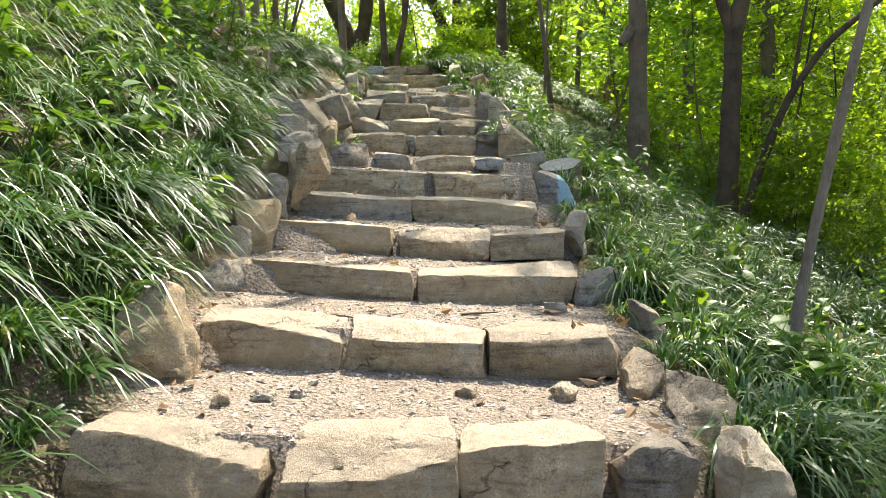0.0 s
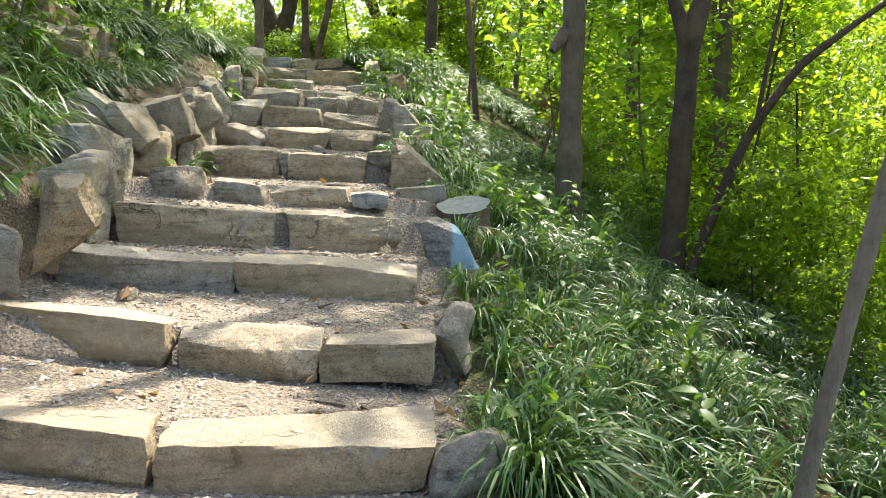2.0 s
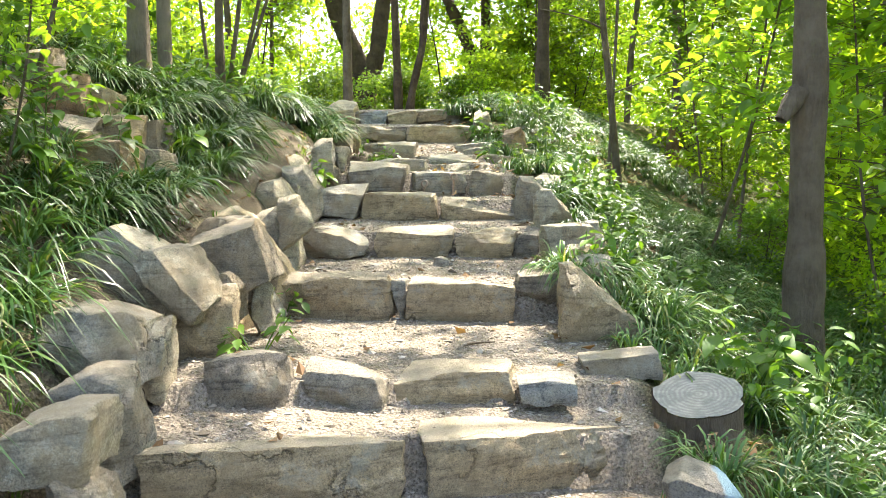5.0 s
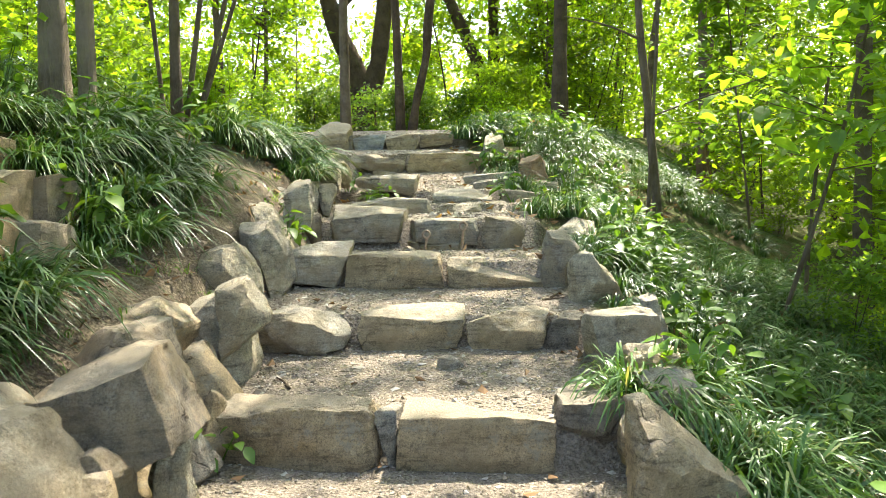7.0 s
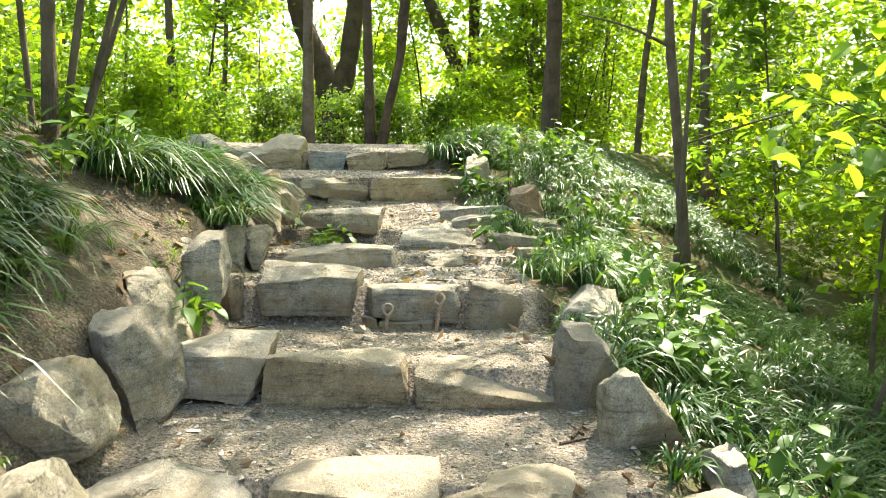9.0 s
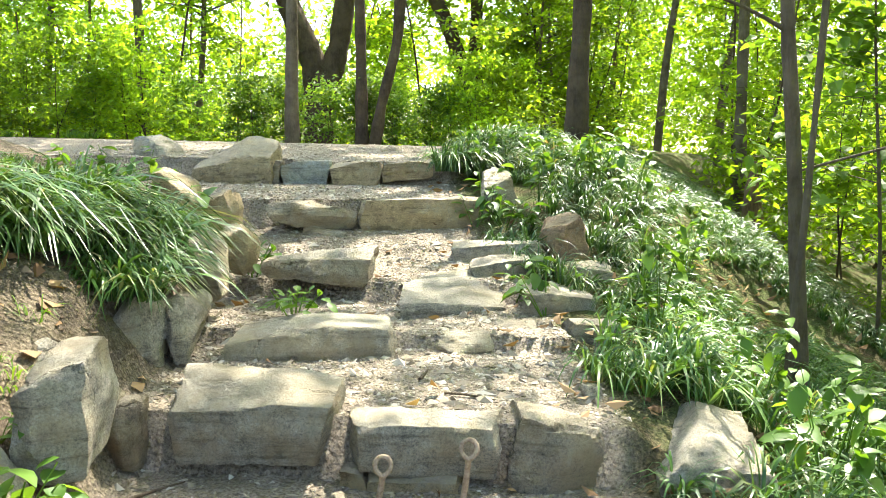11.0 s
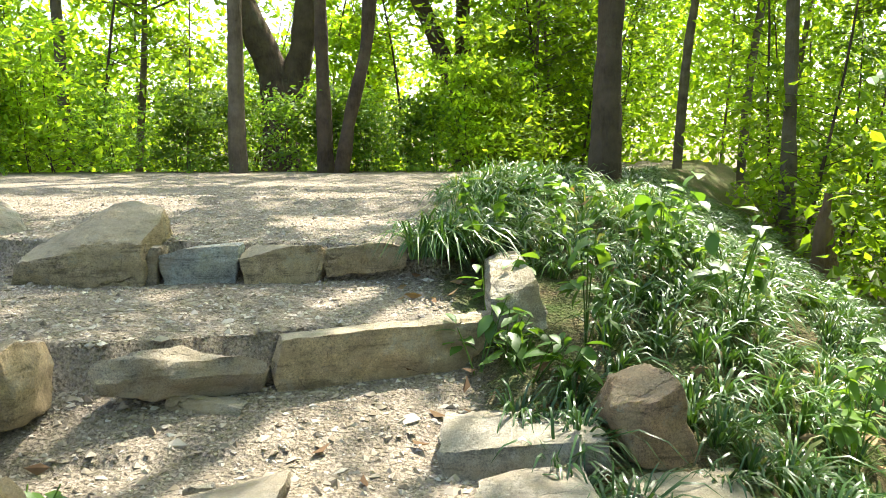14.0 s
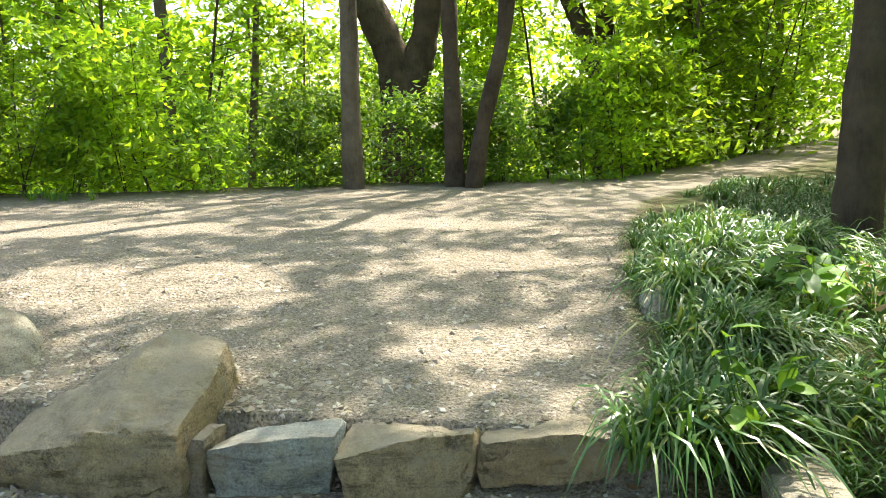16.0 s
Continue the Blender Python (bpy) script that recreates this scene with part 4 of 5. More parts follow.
def sapling_kind(name, height, sprays, leaf_size, per_spray, leaf_mat, bark, seed, low=0.15, width=1.2, r0=0.03, stems=1):
    """A young tree or shrub built at the origin, to be copied."""
    rng = np.random.RandomState(seed)
    ob = thing(name, (0, 0, 0), "", "")
    wood, twigs, pts = [], [], []
    for s in range(stems):
        lean = rng.normal(0, 0.12, 2) * (1 + 0.8 * (stems > 1))
        zs = np.linspace(-0.25, height, 6)
        line = np.stack([lean[0] * zs + 0.10 * np.sin(zs * 1.3 + s), lean[1] * zs + 0.08 * np.cos(zs + s), zs], -1)
        wood.append(tube(line, np.linspace(r0, r0 * 0.25, 6), 6, seed + s, step=0.35))
        for k in range(sprays // stems):
            u = rng.uniform(low, 1.0)
            z = height * u
            at = np.array([np.interp(z, zs, line[:, 0]), np.interp(z, zs, line[:, 1]), z])
            a = rng.uniform(0, 2 * np.pi)
            reach = width * (0.35 + 0.65 * rng.uniform()) * (1.15 - 0.6 * u)
            end = at + np.array([np.cos(a) * reach, np.sin(a) * reach, reach * rng.uniform(0.05, 0.5)])
            twigs.append(tube([at, (at + end) / 2 + [0, 0, 0.06], end], [r0 * 0.35 * (1.2 - u), r0 * 0.2, 0.003], 3, seed + k, step=0.7))
            pts.append(spray_points(rng, per_spray, at + (end - at) * 0.85, 0.22 + 0.35 * reach, 0.35))
            pts.append(spray_points(rng, per_spray // 2, at + (end - at) * 0.45, 0.18 + 0.2 * reach, 0.35))
    v, f = join(wood)
    part("trunk", mesh_from("trunk", v, f, bark), ob)
    v, f = join(twigs)
    tagged(part("branchwork", mesh_from("branchwork", v, f, bark), ob), kind="stuff")
    shape = broad_leaves if leaf_size > 0.145 and height < 5 else leaves
    v, f = shape(np.concatenate(pts), leaf_size, rng)
    tagged(part("crown", mesh_from("crown", v, f, leaf_mat, False), ob), kind="stuff")
    return ob


KINDS = [
    sapling_kind("sapling", 5.5, 50, 0.145, 28, LEAF, BARK_DARK, 1, 0.08, 1.7, 0.028),
    sapling_kind("sapling", 6.5, 54, 0.15, 28, LEAF, BARK_GREY, 2, 0.12, 1.9, 0.035),
    sapling_kind("sapling", 4.2, 48, 0.11, 34, LEAF_DEEP, BARK_DARK, 3, 0.04, 1.5, 0.025, 2),
    sapling_kind("shrub", 2.4, 46, 0.135, 24, LEAF, BARK_DARK, 4, 0.05, 1.2, 0.013, 2),
    sapling_kind("shrub", 1.6, 40, 0.12, 24, LEAF_DEEP, BARK_DARK, 5, 0.02, 1.0, 0.010, 3),
    sapling_kind("canopy_tree", 13.0, 110, 0.24, 24, LEAF, BARK_GREY, 6, 0.45, 4.0, 0.11),
    sapling_kind("sapling", 3.6, 34, 0.15, 16, LEAF_DEEP, BARK_GREY, 7, 0.3, 1.3, 0.022),
]
KIND_TAGS = [("young tree with thin dark stem and bright spring leaves", "tree", "young trees of the wood"),
             ("slender grey young tree with light green leaves", "tree", "young trees of the wood"),
             ("bushy young tree with two stems and dense green leaves", "tree", "young trees of the wood"),
             ("leafy light green shrub of the undergrowth", "shrub", "shrubs of the wood"),
             ("low dark green shrub of the undergrowth", "shrub", "shrubs of the wood"),
             ("tall forest tree with high light green crown", "tree", "tall trees of the wood"),
             ("slim young tree with broad translucent leaves beside the steps", "tree", "young trees of the wood")]
used = set()


def plant(kind, x, y, scale, turn):
    m = pose(x, y, land_z(x, y) - 0.02, 0, 0, turn) @ Matrix.Scale(scale, 4)
    src = KINDS[kind]
    if kind not in used:
        used.add(kind)
        src.matrix_basis = m
        return tagged(src, *KIND_TAGS[kind])
    base = copy_thing(src, Matrix())
    base.matrix_basis = m
    return base


def clear_of_path(x, y):
    if x < 0 and y < 22.9:
        return x < -4.2 and y < float(back_brink(x)) - 50 or (y > float(back_brink(x)) + 0.5)
    if y > float(back_brink(x)) + 0.5:
        return True
    return x > float(right_edge(y)) + 2.2 and x > float(right_brink(y)) + 0.9


def upright(x, y, z, r, top, lean=(0, 0), bend=0.0, wob=0):
    """A trunk line from its foot to its top height."""
    out = []
    for i, u in enumerate(np.linspace(0, 1, 7)):
        h = u * top
        out.append((x + lean[0] * h + bend * math.sin(u * 3.0 + wob), y + lean[1] * h, z - 0.15 + h, r * (1 - 0.5 * u)))
    return out


def crown_at(rng, x, y, z, spread, high, n):
    return [(x + rng.normal(0, spread), y + rng.normal(0, spread), z + rng.uniform(0, high)) for _ in range(n)]


tr = np.random.RandomState(9)
# the single dark trunk on the grassy corner of the hilltop
make_tree("tree", "straight dark brown tree trunk on the grassy mound", upright(1.13, 18.62, 3.09, 0.117, 9.5, (0.012, 0)), [
    [(1.22, 18.59, 6.57, 0.065), (1.83, 18.37, 7.86, 0.043), (2.60, 18.05, 8.94, 0.022)]], BARK_DARK, crown_at(tr, 1.73, 18.04, 8.51, 2.2, 4.0, 100), 0.16, 24, LEAF, 41)
# the row behind the hilltop
make_tree("tree", "pale mossy straight trunk at the edge of the hilltop", upright(-2.88, 22.09, 3.16, 0.099, 12, (0.0, 0.01)), [], BARK_GREY, crown_at(tr, -2.89, 22.64, 9.65, 2.4, 4, 110), 0.17, 22, LEAF, 42)
make_tree("tree", "slim dark trunk leaning slightly at the hilltop edge", upright(-1.85, 22.32, 3.15, 0.095, 10, (-0.03, 0.0), 0.08, 1), [], BARK_DARK, crown_at(tr, -1.81, 22.98, 9.65, 2.4, 4, 110), 0.16, 22, LEAF, 43)
make_tree("tree", "crooked dark trunk leaning away at the hilltop edge", [(-1.59, 22.16, 3.02, 0.086), (-1.47, 22.16, 3.78, 0.084), (-1.23, 22.15, 4.76, 0.084), (-1.17, 22.15, 5.63, 0.086), (-1.01, 22.14, 6.71, 0.076), (-0.56, 22.25, 8.55, 0.076), (-0.27, 22.34, 11.27, 0.043)], [
    [(-1.11, 22.15, 5.84, 0.054), (-1.54, 22.25, 6.60, 0.038), (-1.81, 22.34, 7.91, 0.022)]], BARK_DARK, crown_at(tr, 0.15, 22.79, 9.64, 2.4, 4, 110), 0.16, 22, LEAF, 44)
make_tree("tree", "big dark tree forking low in two heavy limbs", [(-3.11, 26.06, 0.89, 0.324), (-3.12, 26.05, 2.62, 0.313), (-3.14, 26.04, 4.25, 0.335), (-3.28, 26.03, 4.90, 0.259), (-3.82, 26.02, 6.10, 0.216), (-4.25, 26.00, 7.73, 0.194), (-4.45, 26.08, 11.31, 0.108)], [
    [(-3.07, 26.04, 4.14, 0.292), (-2.76, 26.04, 5.12, 0.216), (-2.56, 26.03, 6.64, 0.194), (-2.49, 26.02, 8.59, 0.173), (-2.17, 26.11, 11.84, 0.086)],
    [(-3.87, 26.02, 6.32, 0.130), (-3.38, 25.91, 6.80, 0.097), (-2.95, 25.81, 7.07, 0.076), (-2.40, 25.81, 7.72, 0.032)]], BARK_DARK, crown_at(tr, -3.37, 26.42, 10.77, 2.8, 4, 120), 0.18, 22, LEAF, 45, 16)
make_tree("tree", "dark leaning trunk deep among the leaves", [(0.78, 29.26, 1.00, 0.216), (0.36, 29.24, 3.71, 0.194), (-0.55, 29.21, 6.00, 0.184), (-1.25, 29.19, 7.52, 0.151), (-1.89, 29.16, 10.24, 0.108), (-1.99, 29.14, 12.95, 0.065)], [], BARK_DARK, crown_at(tr, -0.70, 29.18, 10.77, 2.2, 4, 60), 0.18, 22, LEAF, 46)
make_tree("tree", "upright dark trunk behind the leaning one", upright(0.11, 30.34, 1.01, 0.205, 13, (0, 0)), [], BARK_DARK, crown_at(tr, 1.35, 30.28, 11.32, 2.2, 4, 60), 0.18, 22, LEAF, 47)
# slope to the right
make_tree("tree", "thin pale twin-stemmed tree on the grass slope", [(1.68, 13.48, 1.80, 0.045), (1.62, 13.48, 2.45, 0.043), (1.56, 13.48, 3.05, 0.037), (1.46, 13.48, 3.85, 0.034), (1.38, 13.48, 5.25, 0.027), (1.26, 13.48, 7.55, 0.012)], [
    [(1.51, 13.28, 1.80, 0.021), (1.54, 13.28, 2.65, 0.018), (1.58, 13.33, 3.45, 0.016), (1.62, 13.38, 4.65, 0.013), (1.66, 13.38, 6.55, 0.006)],
    [(1.48, 13.48, 3.75, 0.012), (1.16, 13.38, 3.90, 0.009), (0.76, 13.28, 3.95, 0.004)],
    [(1.56, 13.48, 3.05, 0.009), (1.96, 13.28, 3.20, 0.007), (2.46, 13.08, 3.35, 0.004)]], BARK_GREY, crown_at(tr, 1.5, 12.7, 4.3, 0.9, 3, 36), 0.12, 16, LEAF, 48, 10, 0.4)
make_tree("tree", "grey knobbly tree trunk on the slope", upright(2.12, 9.35, 0.95, 0.11, 9.0, (-0.01, 0.0), 0.05, 2), [
    [(2.05, 9.3, 2.75, 0.07), (1.98, 9.27, 2.68, 0.06), (1.93, 9.25, 2.58, 0.035)]], BARK_GREY, crown_at(tr, 2.2, 9.2, 6.5, 1.6, 3.5, 60), 0.15, 22, LEAF, 49)
make_tree("tree", "dark tree forking into two stems on the slope", [(2.98, 8.95, 0.35, 0.111), (3.0, 8.95, 1.0, 0.100), (3.03, 9.0, 1.9, 0.096), (3.07, 9.1, 2.7, 0.096), (3.22, 9.1, 3.3, 0.067), (3.4, 9.1, 4.6, 0.059), (3.6, 9.1, 7.5, 0.022)], [
    [(3.05, 9.08, 2.62, 0.074), (2.86, 9.1, 3.2, 0.059), (2.75, 9.1, 4.2, 0.052), (2.6, 9.1, 7.0, 0.022)],
    [(3.05, 8.85, 0.4, 0.056), (3.22, 8.8, 1.1, 0.048), (3.48, 8.75, 1.9, 0.041), (3.85, 8.7, 2.5, 0.033), (4.6, 8.6, 3.1, 0.022), (5.6, 8.5, 3.6, 0.011)],
    [(3.55, 8.75, 2.0, 0.022), (3.6, 8.7, 2.6, 0.018), (3.75, 8.7, 3.6, 0.011)]], BARK_DARK, crown_at(tr, 3.2, 9.0, 5.8, 1.5, 3.5, 60) + crown_at(tr, 4.3, 9.3, 6.4, 1.6, 3.0, 65), 0.15, 22, LEAF, 50)
make_tree("tree", "pale smooth young trunk leaning over the slope", [(1.86, 4.42, 0.55, 0.028), (1.93, 4.46, 0.95, 0.027), (2.04, 4.5, 1.45, 0.026), (2.17, 4.55, 2.0, 0.025), (2.34, 4.6, 2.7, 0.023), (2.6, 4.6, 4.2, 0.019), (3.0, 4.7, 6.0, 0.01)], [], BARK_PALE, crown_at(tr, 2.8, 4.6, 4.6, 0.9, 1.6, 30), 0.13, 22, LEAF, 51, 10)
# trees added for shade: crowns above the camera's view, sunward of steps and hilltop
for x, y, cx, cy, cz, seed in ((4.5, 11.8, 2.3, 11.4, 8.6, 55), (4.4, 15.4, 2.0, 14.8, 9.4, 56), (4.4, 22.6, 1.2, 21.9, 10.8, 58), (-6.2, 24.6, -1.2, 22.8, 11.0, 59)):
    z = land_z(x, y)
    make_tree("tree", "tall slim forest tree with high spreading crown", upright(x, y, z, 0.10, cz - z + 2, (-0.03, 0)), [
        [(x - 0.15, y, cz - 3.0, 0.05), ((x + cx) / 2, (y + cy) / 2, cz - 1.2, 0.035), (cx - 1.2, cy, cz + 0.6, 0.015)]], BARK_GREY, crown_at(tr, cx, cy, cz, 2.2, 2.6, 128), 0.19, 26, LEAF, seed, 10, 0.7)
# left bank
make_tree("tree", "pale twin-trunked tree on top of the bank", upright(-2.52, 10.6, 2.9, 0.085, 6, (0.01, 0)), [upright(-2.3, 10.55, 2.9, 0.06, 6, (0.015, 0.01))], BARK_PALE, crown_at(tr, -2.4, 10.6, 5.2, 1.1, 3, 40), 0.13, 22, LEAF, 53)
make_tree("tree", "cluster of thin bare stems on the bank", upright(-2.42, 12.2, 3.05, 0.045, 4.5, (0.02, 0)), [upright(-2.36, 12.2, 3.0, 0.025, 4, (0.16, 0)), upright(-2.3, 12.25, 3.0, 0.025, 4, (0.26, 0.03)), upright(-2.3, 12.2, 3.0, 0.02, 4, (0.36, 0)), upright(-2.5, 12.2, 3.0, 0.02, 4, (-0.1, 0.05))], BARK_GREY, crown_at(tr, -2.2, 12.3, 4.4, 0.9, 2.0, 36), 0.09, 26, LEAF, 54, 8, 0.4)

# young wood on the slope and behind the hilltop
wood = np.random.RandomState(21)
spots = []


def grow(n, x0, x1, y0, y1, kinds, gap, s0=0.75, s1=1.2):
    done, tries = 0, 0
    while done < n and tries < 4000:
        tries += 1
        x, y = wood.uniform(x0, x1), wood.uniform(y0, y1)
        if not clear_of_path(x, y) or any((x - a) ** 2 + (y - b) ** 2 < gap * gap for a, b in spots):
            continue
        if 0 < x < 3.2 and y < 8 or -4.8 < x < -0.6 and y < 27:
            continue
        spots.append((x, y))
        plant(int(wood.choice(kinds)), x, y, wood.uniform(s0, s1), wood.uniform(0, 360))
        done += 1


grow(26, 3.7, 10, 5.0, 24, [0, 1, 2, 3, 3, 4], 1.0)
grow(34, 7.0, 20, 6.0, 40, [0, 1, 2, 2], 1.5, 1.0, 1.6)
grow(15, -14, 1.5, 22.0, 28, [0, 1, 3], 1.2, 0.7, 1.0)
grow(30, -18, 6, 27.5, 40, [0, 1, 2], 1.4, 1.2, 1.7)
grow(12, 0.5, 6.0, 24, 34, [0, 2, 3, 3], 1.1, 0.8, 1.2)
for k, x, y, s, a in ((1, 1.5, 28.1, 1.2, 80), (0, -0.5, 29.8, 1.5, 200), (0, -5.8, 23.8, 1.1, 40), (1, -7.5, 24.8, 1.2, 130), (0, -9.2, 23.5, 1.1, 220), (1, -6.6, 29.1, 1.4, 310), (0, 4.5, 22.2, 1.0, 55), (1, -11.5, 24.2, 1.2, 100)):
    plant(k, x, y, s, a)
# a hedge of shrubs along the rim of the hilltop
for i in range(24):
    x = -9.5 + i * 0.46 + wood.uniform(-0.15, 0.15)
    y = float(back_brink(x)) + wood.uniform(0.5, 1.2)
    low = -4.8 < x < -0.6
    plant(3 if i % 4 and not low else 4, x, y, wood.uniform(0.55, 0.75) if low else wood.uniform(0.55, 0.85), wood.uniform(0, 360))
# low undergrowth on the slope
for _ in range(34):
    x, y = wood.uniform(2.5, 8.0), wood.uniform(3.5, 17)
    if x > float(right_edge(y)) + 1.7:
        plant(4 if wood.uniform() < 0.7 else 3, x, y, wood.uniform(0.3, 0.55), wood.uniform(0, 360))
for _ in range(28):
    x, y = wood.uniform(3.3, 8.5), wood.uniform(5.0, 13.5)
    plant(3 if wood.uniform() < 0.85 else 0, x, y, wood.uniform(0.3, 0.6), wood.uniform(0, 360))
# the broad-leaved saplings that hang towards the steps
for x, y, s, a in ((2.3, 11.9, 1.0, 20), (3.5, 10.9, 0.9, 140), (3.1, 15.6, 0.9, 250), (3.0, 13.2, 1.1, 80), (-2.3, 8.6, 0.8, 40), (-1.95, 7.75, 0.42, 30), (-2.7, 6.6, 0.8, 200)):
    plant(6, x, y, s, a)
# shrubs on the left bank
for k, x, y, s, a in ((3, -2.9, 9.3, 0.6, 10), (4, -3.2, 7.3, 0.7, 100), (3, -3.4, 12.8, 0.7, 190), (4, -3.6, 5.2, 0.8, 280), (3, -3.3, 10.9, 0.7, 77), (4, -4.3, 14.5, 0.7, 33)):
    plant(k, x, y, s, a)
# tall trees whose crowns shade the stairs
for x, y, s in ((8.6, 21.8, 1.0), (3.8, 26.1, 0.85), (-6.0, 26.7, 0.8), (1.5, 31.4, 0.9), (6.4, 17.0, 0.8), (-8.5, 7.0, 0.8), (10, 14, 1.0), (-8.3, 24.8, 0.8), (5.7, 28.2, 0.9), (11.8, 27.8, 1.0), (-13.2, 27.4, 0.9), (9.5, 35.3, 1.0), (16, 19, 1.0), (15, 9, 1.0)):
    plant(5, x, y, s, wood.uniform(0, 360))


def far_woods():
    """Leaf masses of the wood beyond the young trees: uneven clumps with gaps."""
    r = np.random.RandomState(63)
    pts = []
    for _ in range(1050):
        a = radians(r.uniform(-52, 88))
        d = r.uniform(24, 44)
        x, y = d * math.sin(a), 8 + d * math.cos(a)
        low = -4.0 if x > 3 else -2.5
        high = 14 if a > 0.12 else (7.0 if -0.38 < a < 0.05 else 9)
        c = np.array([x, y, r.uniform(low, high)])
        n = int(r.uniform(70, 150))
        pts.append(c + r.normal(0, 1, (n, 3)) * np.array([1.3, 1.0, 0.7]) * r.uniform(0.6, 1.2))
    v, f = leaves(np.concatenate(pts), 0.27, r, 0.3, 0.6)
    # the tall edge of the wood further down the slope
    pts = []
    for _ in range(900):
        a = radians(r.uniform(2, 85))
        d = r.uniform(38, 58)
        c = np.array([d * math.sin(a), 8 + d * math.cos(a), r.uniform(-5, 22)])
        n = int(r.uniform(60, 110))
        pts.append(c + r.normal(0, 1, (n, 3)) * np.array([1.9, 1.4, 1.2]) * r.uniform(0.7, 1.3))
    v, f = join([(v, f), leaves(np.concatenate(pts), 0.55, r, 0.3, 0.6)])
    return tagged(new("far_woods", mesh_from("far_woods", v, f, LEAF, False)), "light green leaf masses of the wood beyond", "trees", kind="stuff")


far_woods()


# ---- undergrowth and grass ----
def grass_mesh(name, roots, heights, per, rng, width=0.008, lean=0.75, mat=None, downhill=0.25):
    """Tufts of arching strap leaves: each blade a strip of four quads, narrowing to its tip."""
    n = len(roots) * per
    at = np.repeat(np.asarray(roots), per, 0)
    h = np.repeat(np.asarray(heights), per) * rng.uniform(0.6, 1.2, n)
    a = rng.uniform(0, 2 * np.pi, n)
    out = np.stack([np.cos(a), np.sin(a), 0 * a], -1)
    out[:, 0] += downhill
    side = np.stack([-np.sin(a), np.cos(a), 0 * a], -1)
    at = at + out * (0.03 * rng.uniform(0, 1, n))[:, None] + rng.normal(0, 0.012, (n, 3)) * [1, 1, 0]
    k = 5
    s = np.linspace(0, 1, k)
    ln = lean * rng.uniform(0.35, 1.35, n)
    reach = h[:, None] * (0.8 * ln[:, None] * s[None] ** 1.15)
    rise = h[:, None] * (1.35 * s[None] - (0.5 + 0.72 * ln[:, None]) * s[None] ** 2.2)
    c = at[:, None] + out[:, None] * reach[..., None]
    c[..., 2] += rise
    w = width * rng.uniform(0.7, 1.3, n)[:, None] * np.array([0.8, 1.0, 0.95, 0.7, 0.08])[None]
    tw = rng.normal(0, 0.35, n)
    sd = side + np.stack([0 * tw, 0 * tw, tw], -1)
    l = c - sd[:, None] * w[..., None]
    r = c + sd[:, None] * w[..., None]
    v = np.stack([l, r], 2).reshape(-1, 3)
    b = (np.arange(n) * k * 2)[:, None] + (np.arange(k - 1) * 2)[None]
    b = b.ravel()
    f = np.stack([b, b + 1, b + 3, b + 2], -1)
    return mesh_from(name, v, f, mat or GRASS, True)


def scatter(rng, n, x0, x1, y0, y1, keep):
    x, y = rng.uniform(x0, x1, n), rng.uniform(y0, y1, n)
    k = keep(x, y)
    x, y = x[k], y[k]
    z = land(x, y)[0]
    return np.stack([x, y, z - 0.01], -1)


rng = np.random.RandomState(5)
BARE = ((-2.0, 11.75, 0.75), (-1.85, 11.3, 0.45), (-2.35, 9.2, 0.85), (1.1, 7.7, 0.42), (0.95, 6.9, 0.42), (0.13, 15.5, 0.52), (-0.13, 17.14, 0.22), (0.52, 14.43, 0.30), (0.62, 14.05, 0.30), (0.49, 13.07, 0.30), (0.38, 13.56, 0.34), (0.75, 9.7, 0.32),
        (0.8, 9.25, 0.3), (0.75, 8.6, 0.34), (0.6, 10.6, 0.36), (1.0, 10.2, 0.22), (0.70, 12.10, 0.45), (1.0, 4.05, 0.24), (1.0, 4.55, 0.24), (1.05, 3.2, 0.28), (1.1, 2.8, 0.28), (0.95, 3.5, 0.22), (0.93, 5.4, 0.2), (0.11, 15.02, 0.30))


def bare(x, y):
    m = np.zeros(np.shape(x), bool)
    for a, b, r in BARE:
        m |= (x - a) ** 2 + (y - b) ** 2 < r * r * 0.55
    return m


def patchy(x, y, scale, seed, cut):
    return vnoise(np.stack([x, y, 0 * x], -1), scale, seed) > cut


def spaced(pts, gap):
    """Thins a scatter so that no two places lie closer than gap."""
    kept, cells = [], {}
    for p in pts:
        c = (int(p[0] // gap), int(p[1] // gap))
        near = [q for a in (-1, 0, 1) for b in (-1, 0, 1) for q in cells.get((c[0] + a, c[1] + b), ())]
        if all((p[0] - q[0]) ** 2 + (p[1] - q[1]) ** 2 > gap * gap for q in near):
            cells.setdefault(c, []).append(p)
            kept.append(p)
    return np.array(kept)


right_bank = spaced(scatter(rng, 9000, -0.5, 4.2, 1.8, 22.4, lambda x, y: (x > right_edge(y) + 0.13 + 0.1 * vnoise(np.stack([x, y, 0 * x], -1), 2.2, 19)) & ~bare(x, y) & (x < right_edge(y) + 3.4) & patchy(x, y, 1.3, 8, -0.42)), 0.115)
tagged(new("grass", grass_mesh("grass", right_bank, rng.uniform(0.16, 0.36, len(right_bank)) * np.interp(right_bank[:, 1], [13.5, 15.7, 16.8, 20], [1, 0.85, 0.75, 0.75]), 42, rng, 0.0046, 1.0)), "long arching dark green grass on the slope", "grass", kind="stuff")
left_bank = spaced(scatter(rng, 5200, -4.4, -0.9, 6.6, 13.2, lambda x, y: ~bare(x, y) & (x < left_edge(y) - np.interp(y, [6.5, 10, 12], [0.42, 0.5, 0.55])) & patchy(x, y, 1.1, 12, np.interp(y, [6, 8, 10, 12.5], [-0.6, -0.35, -0.1, 0.3]))), 0.14)
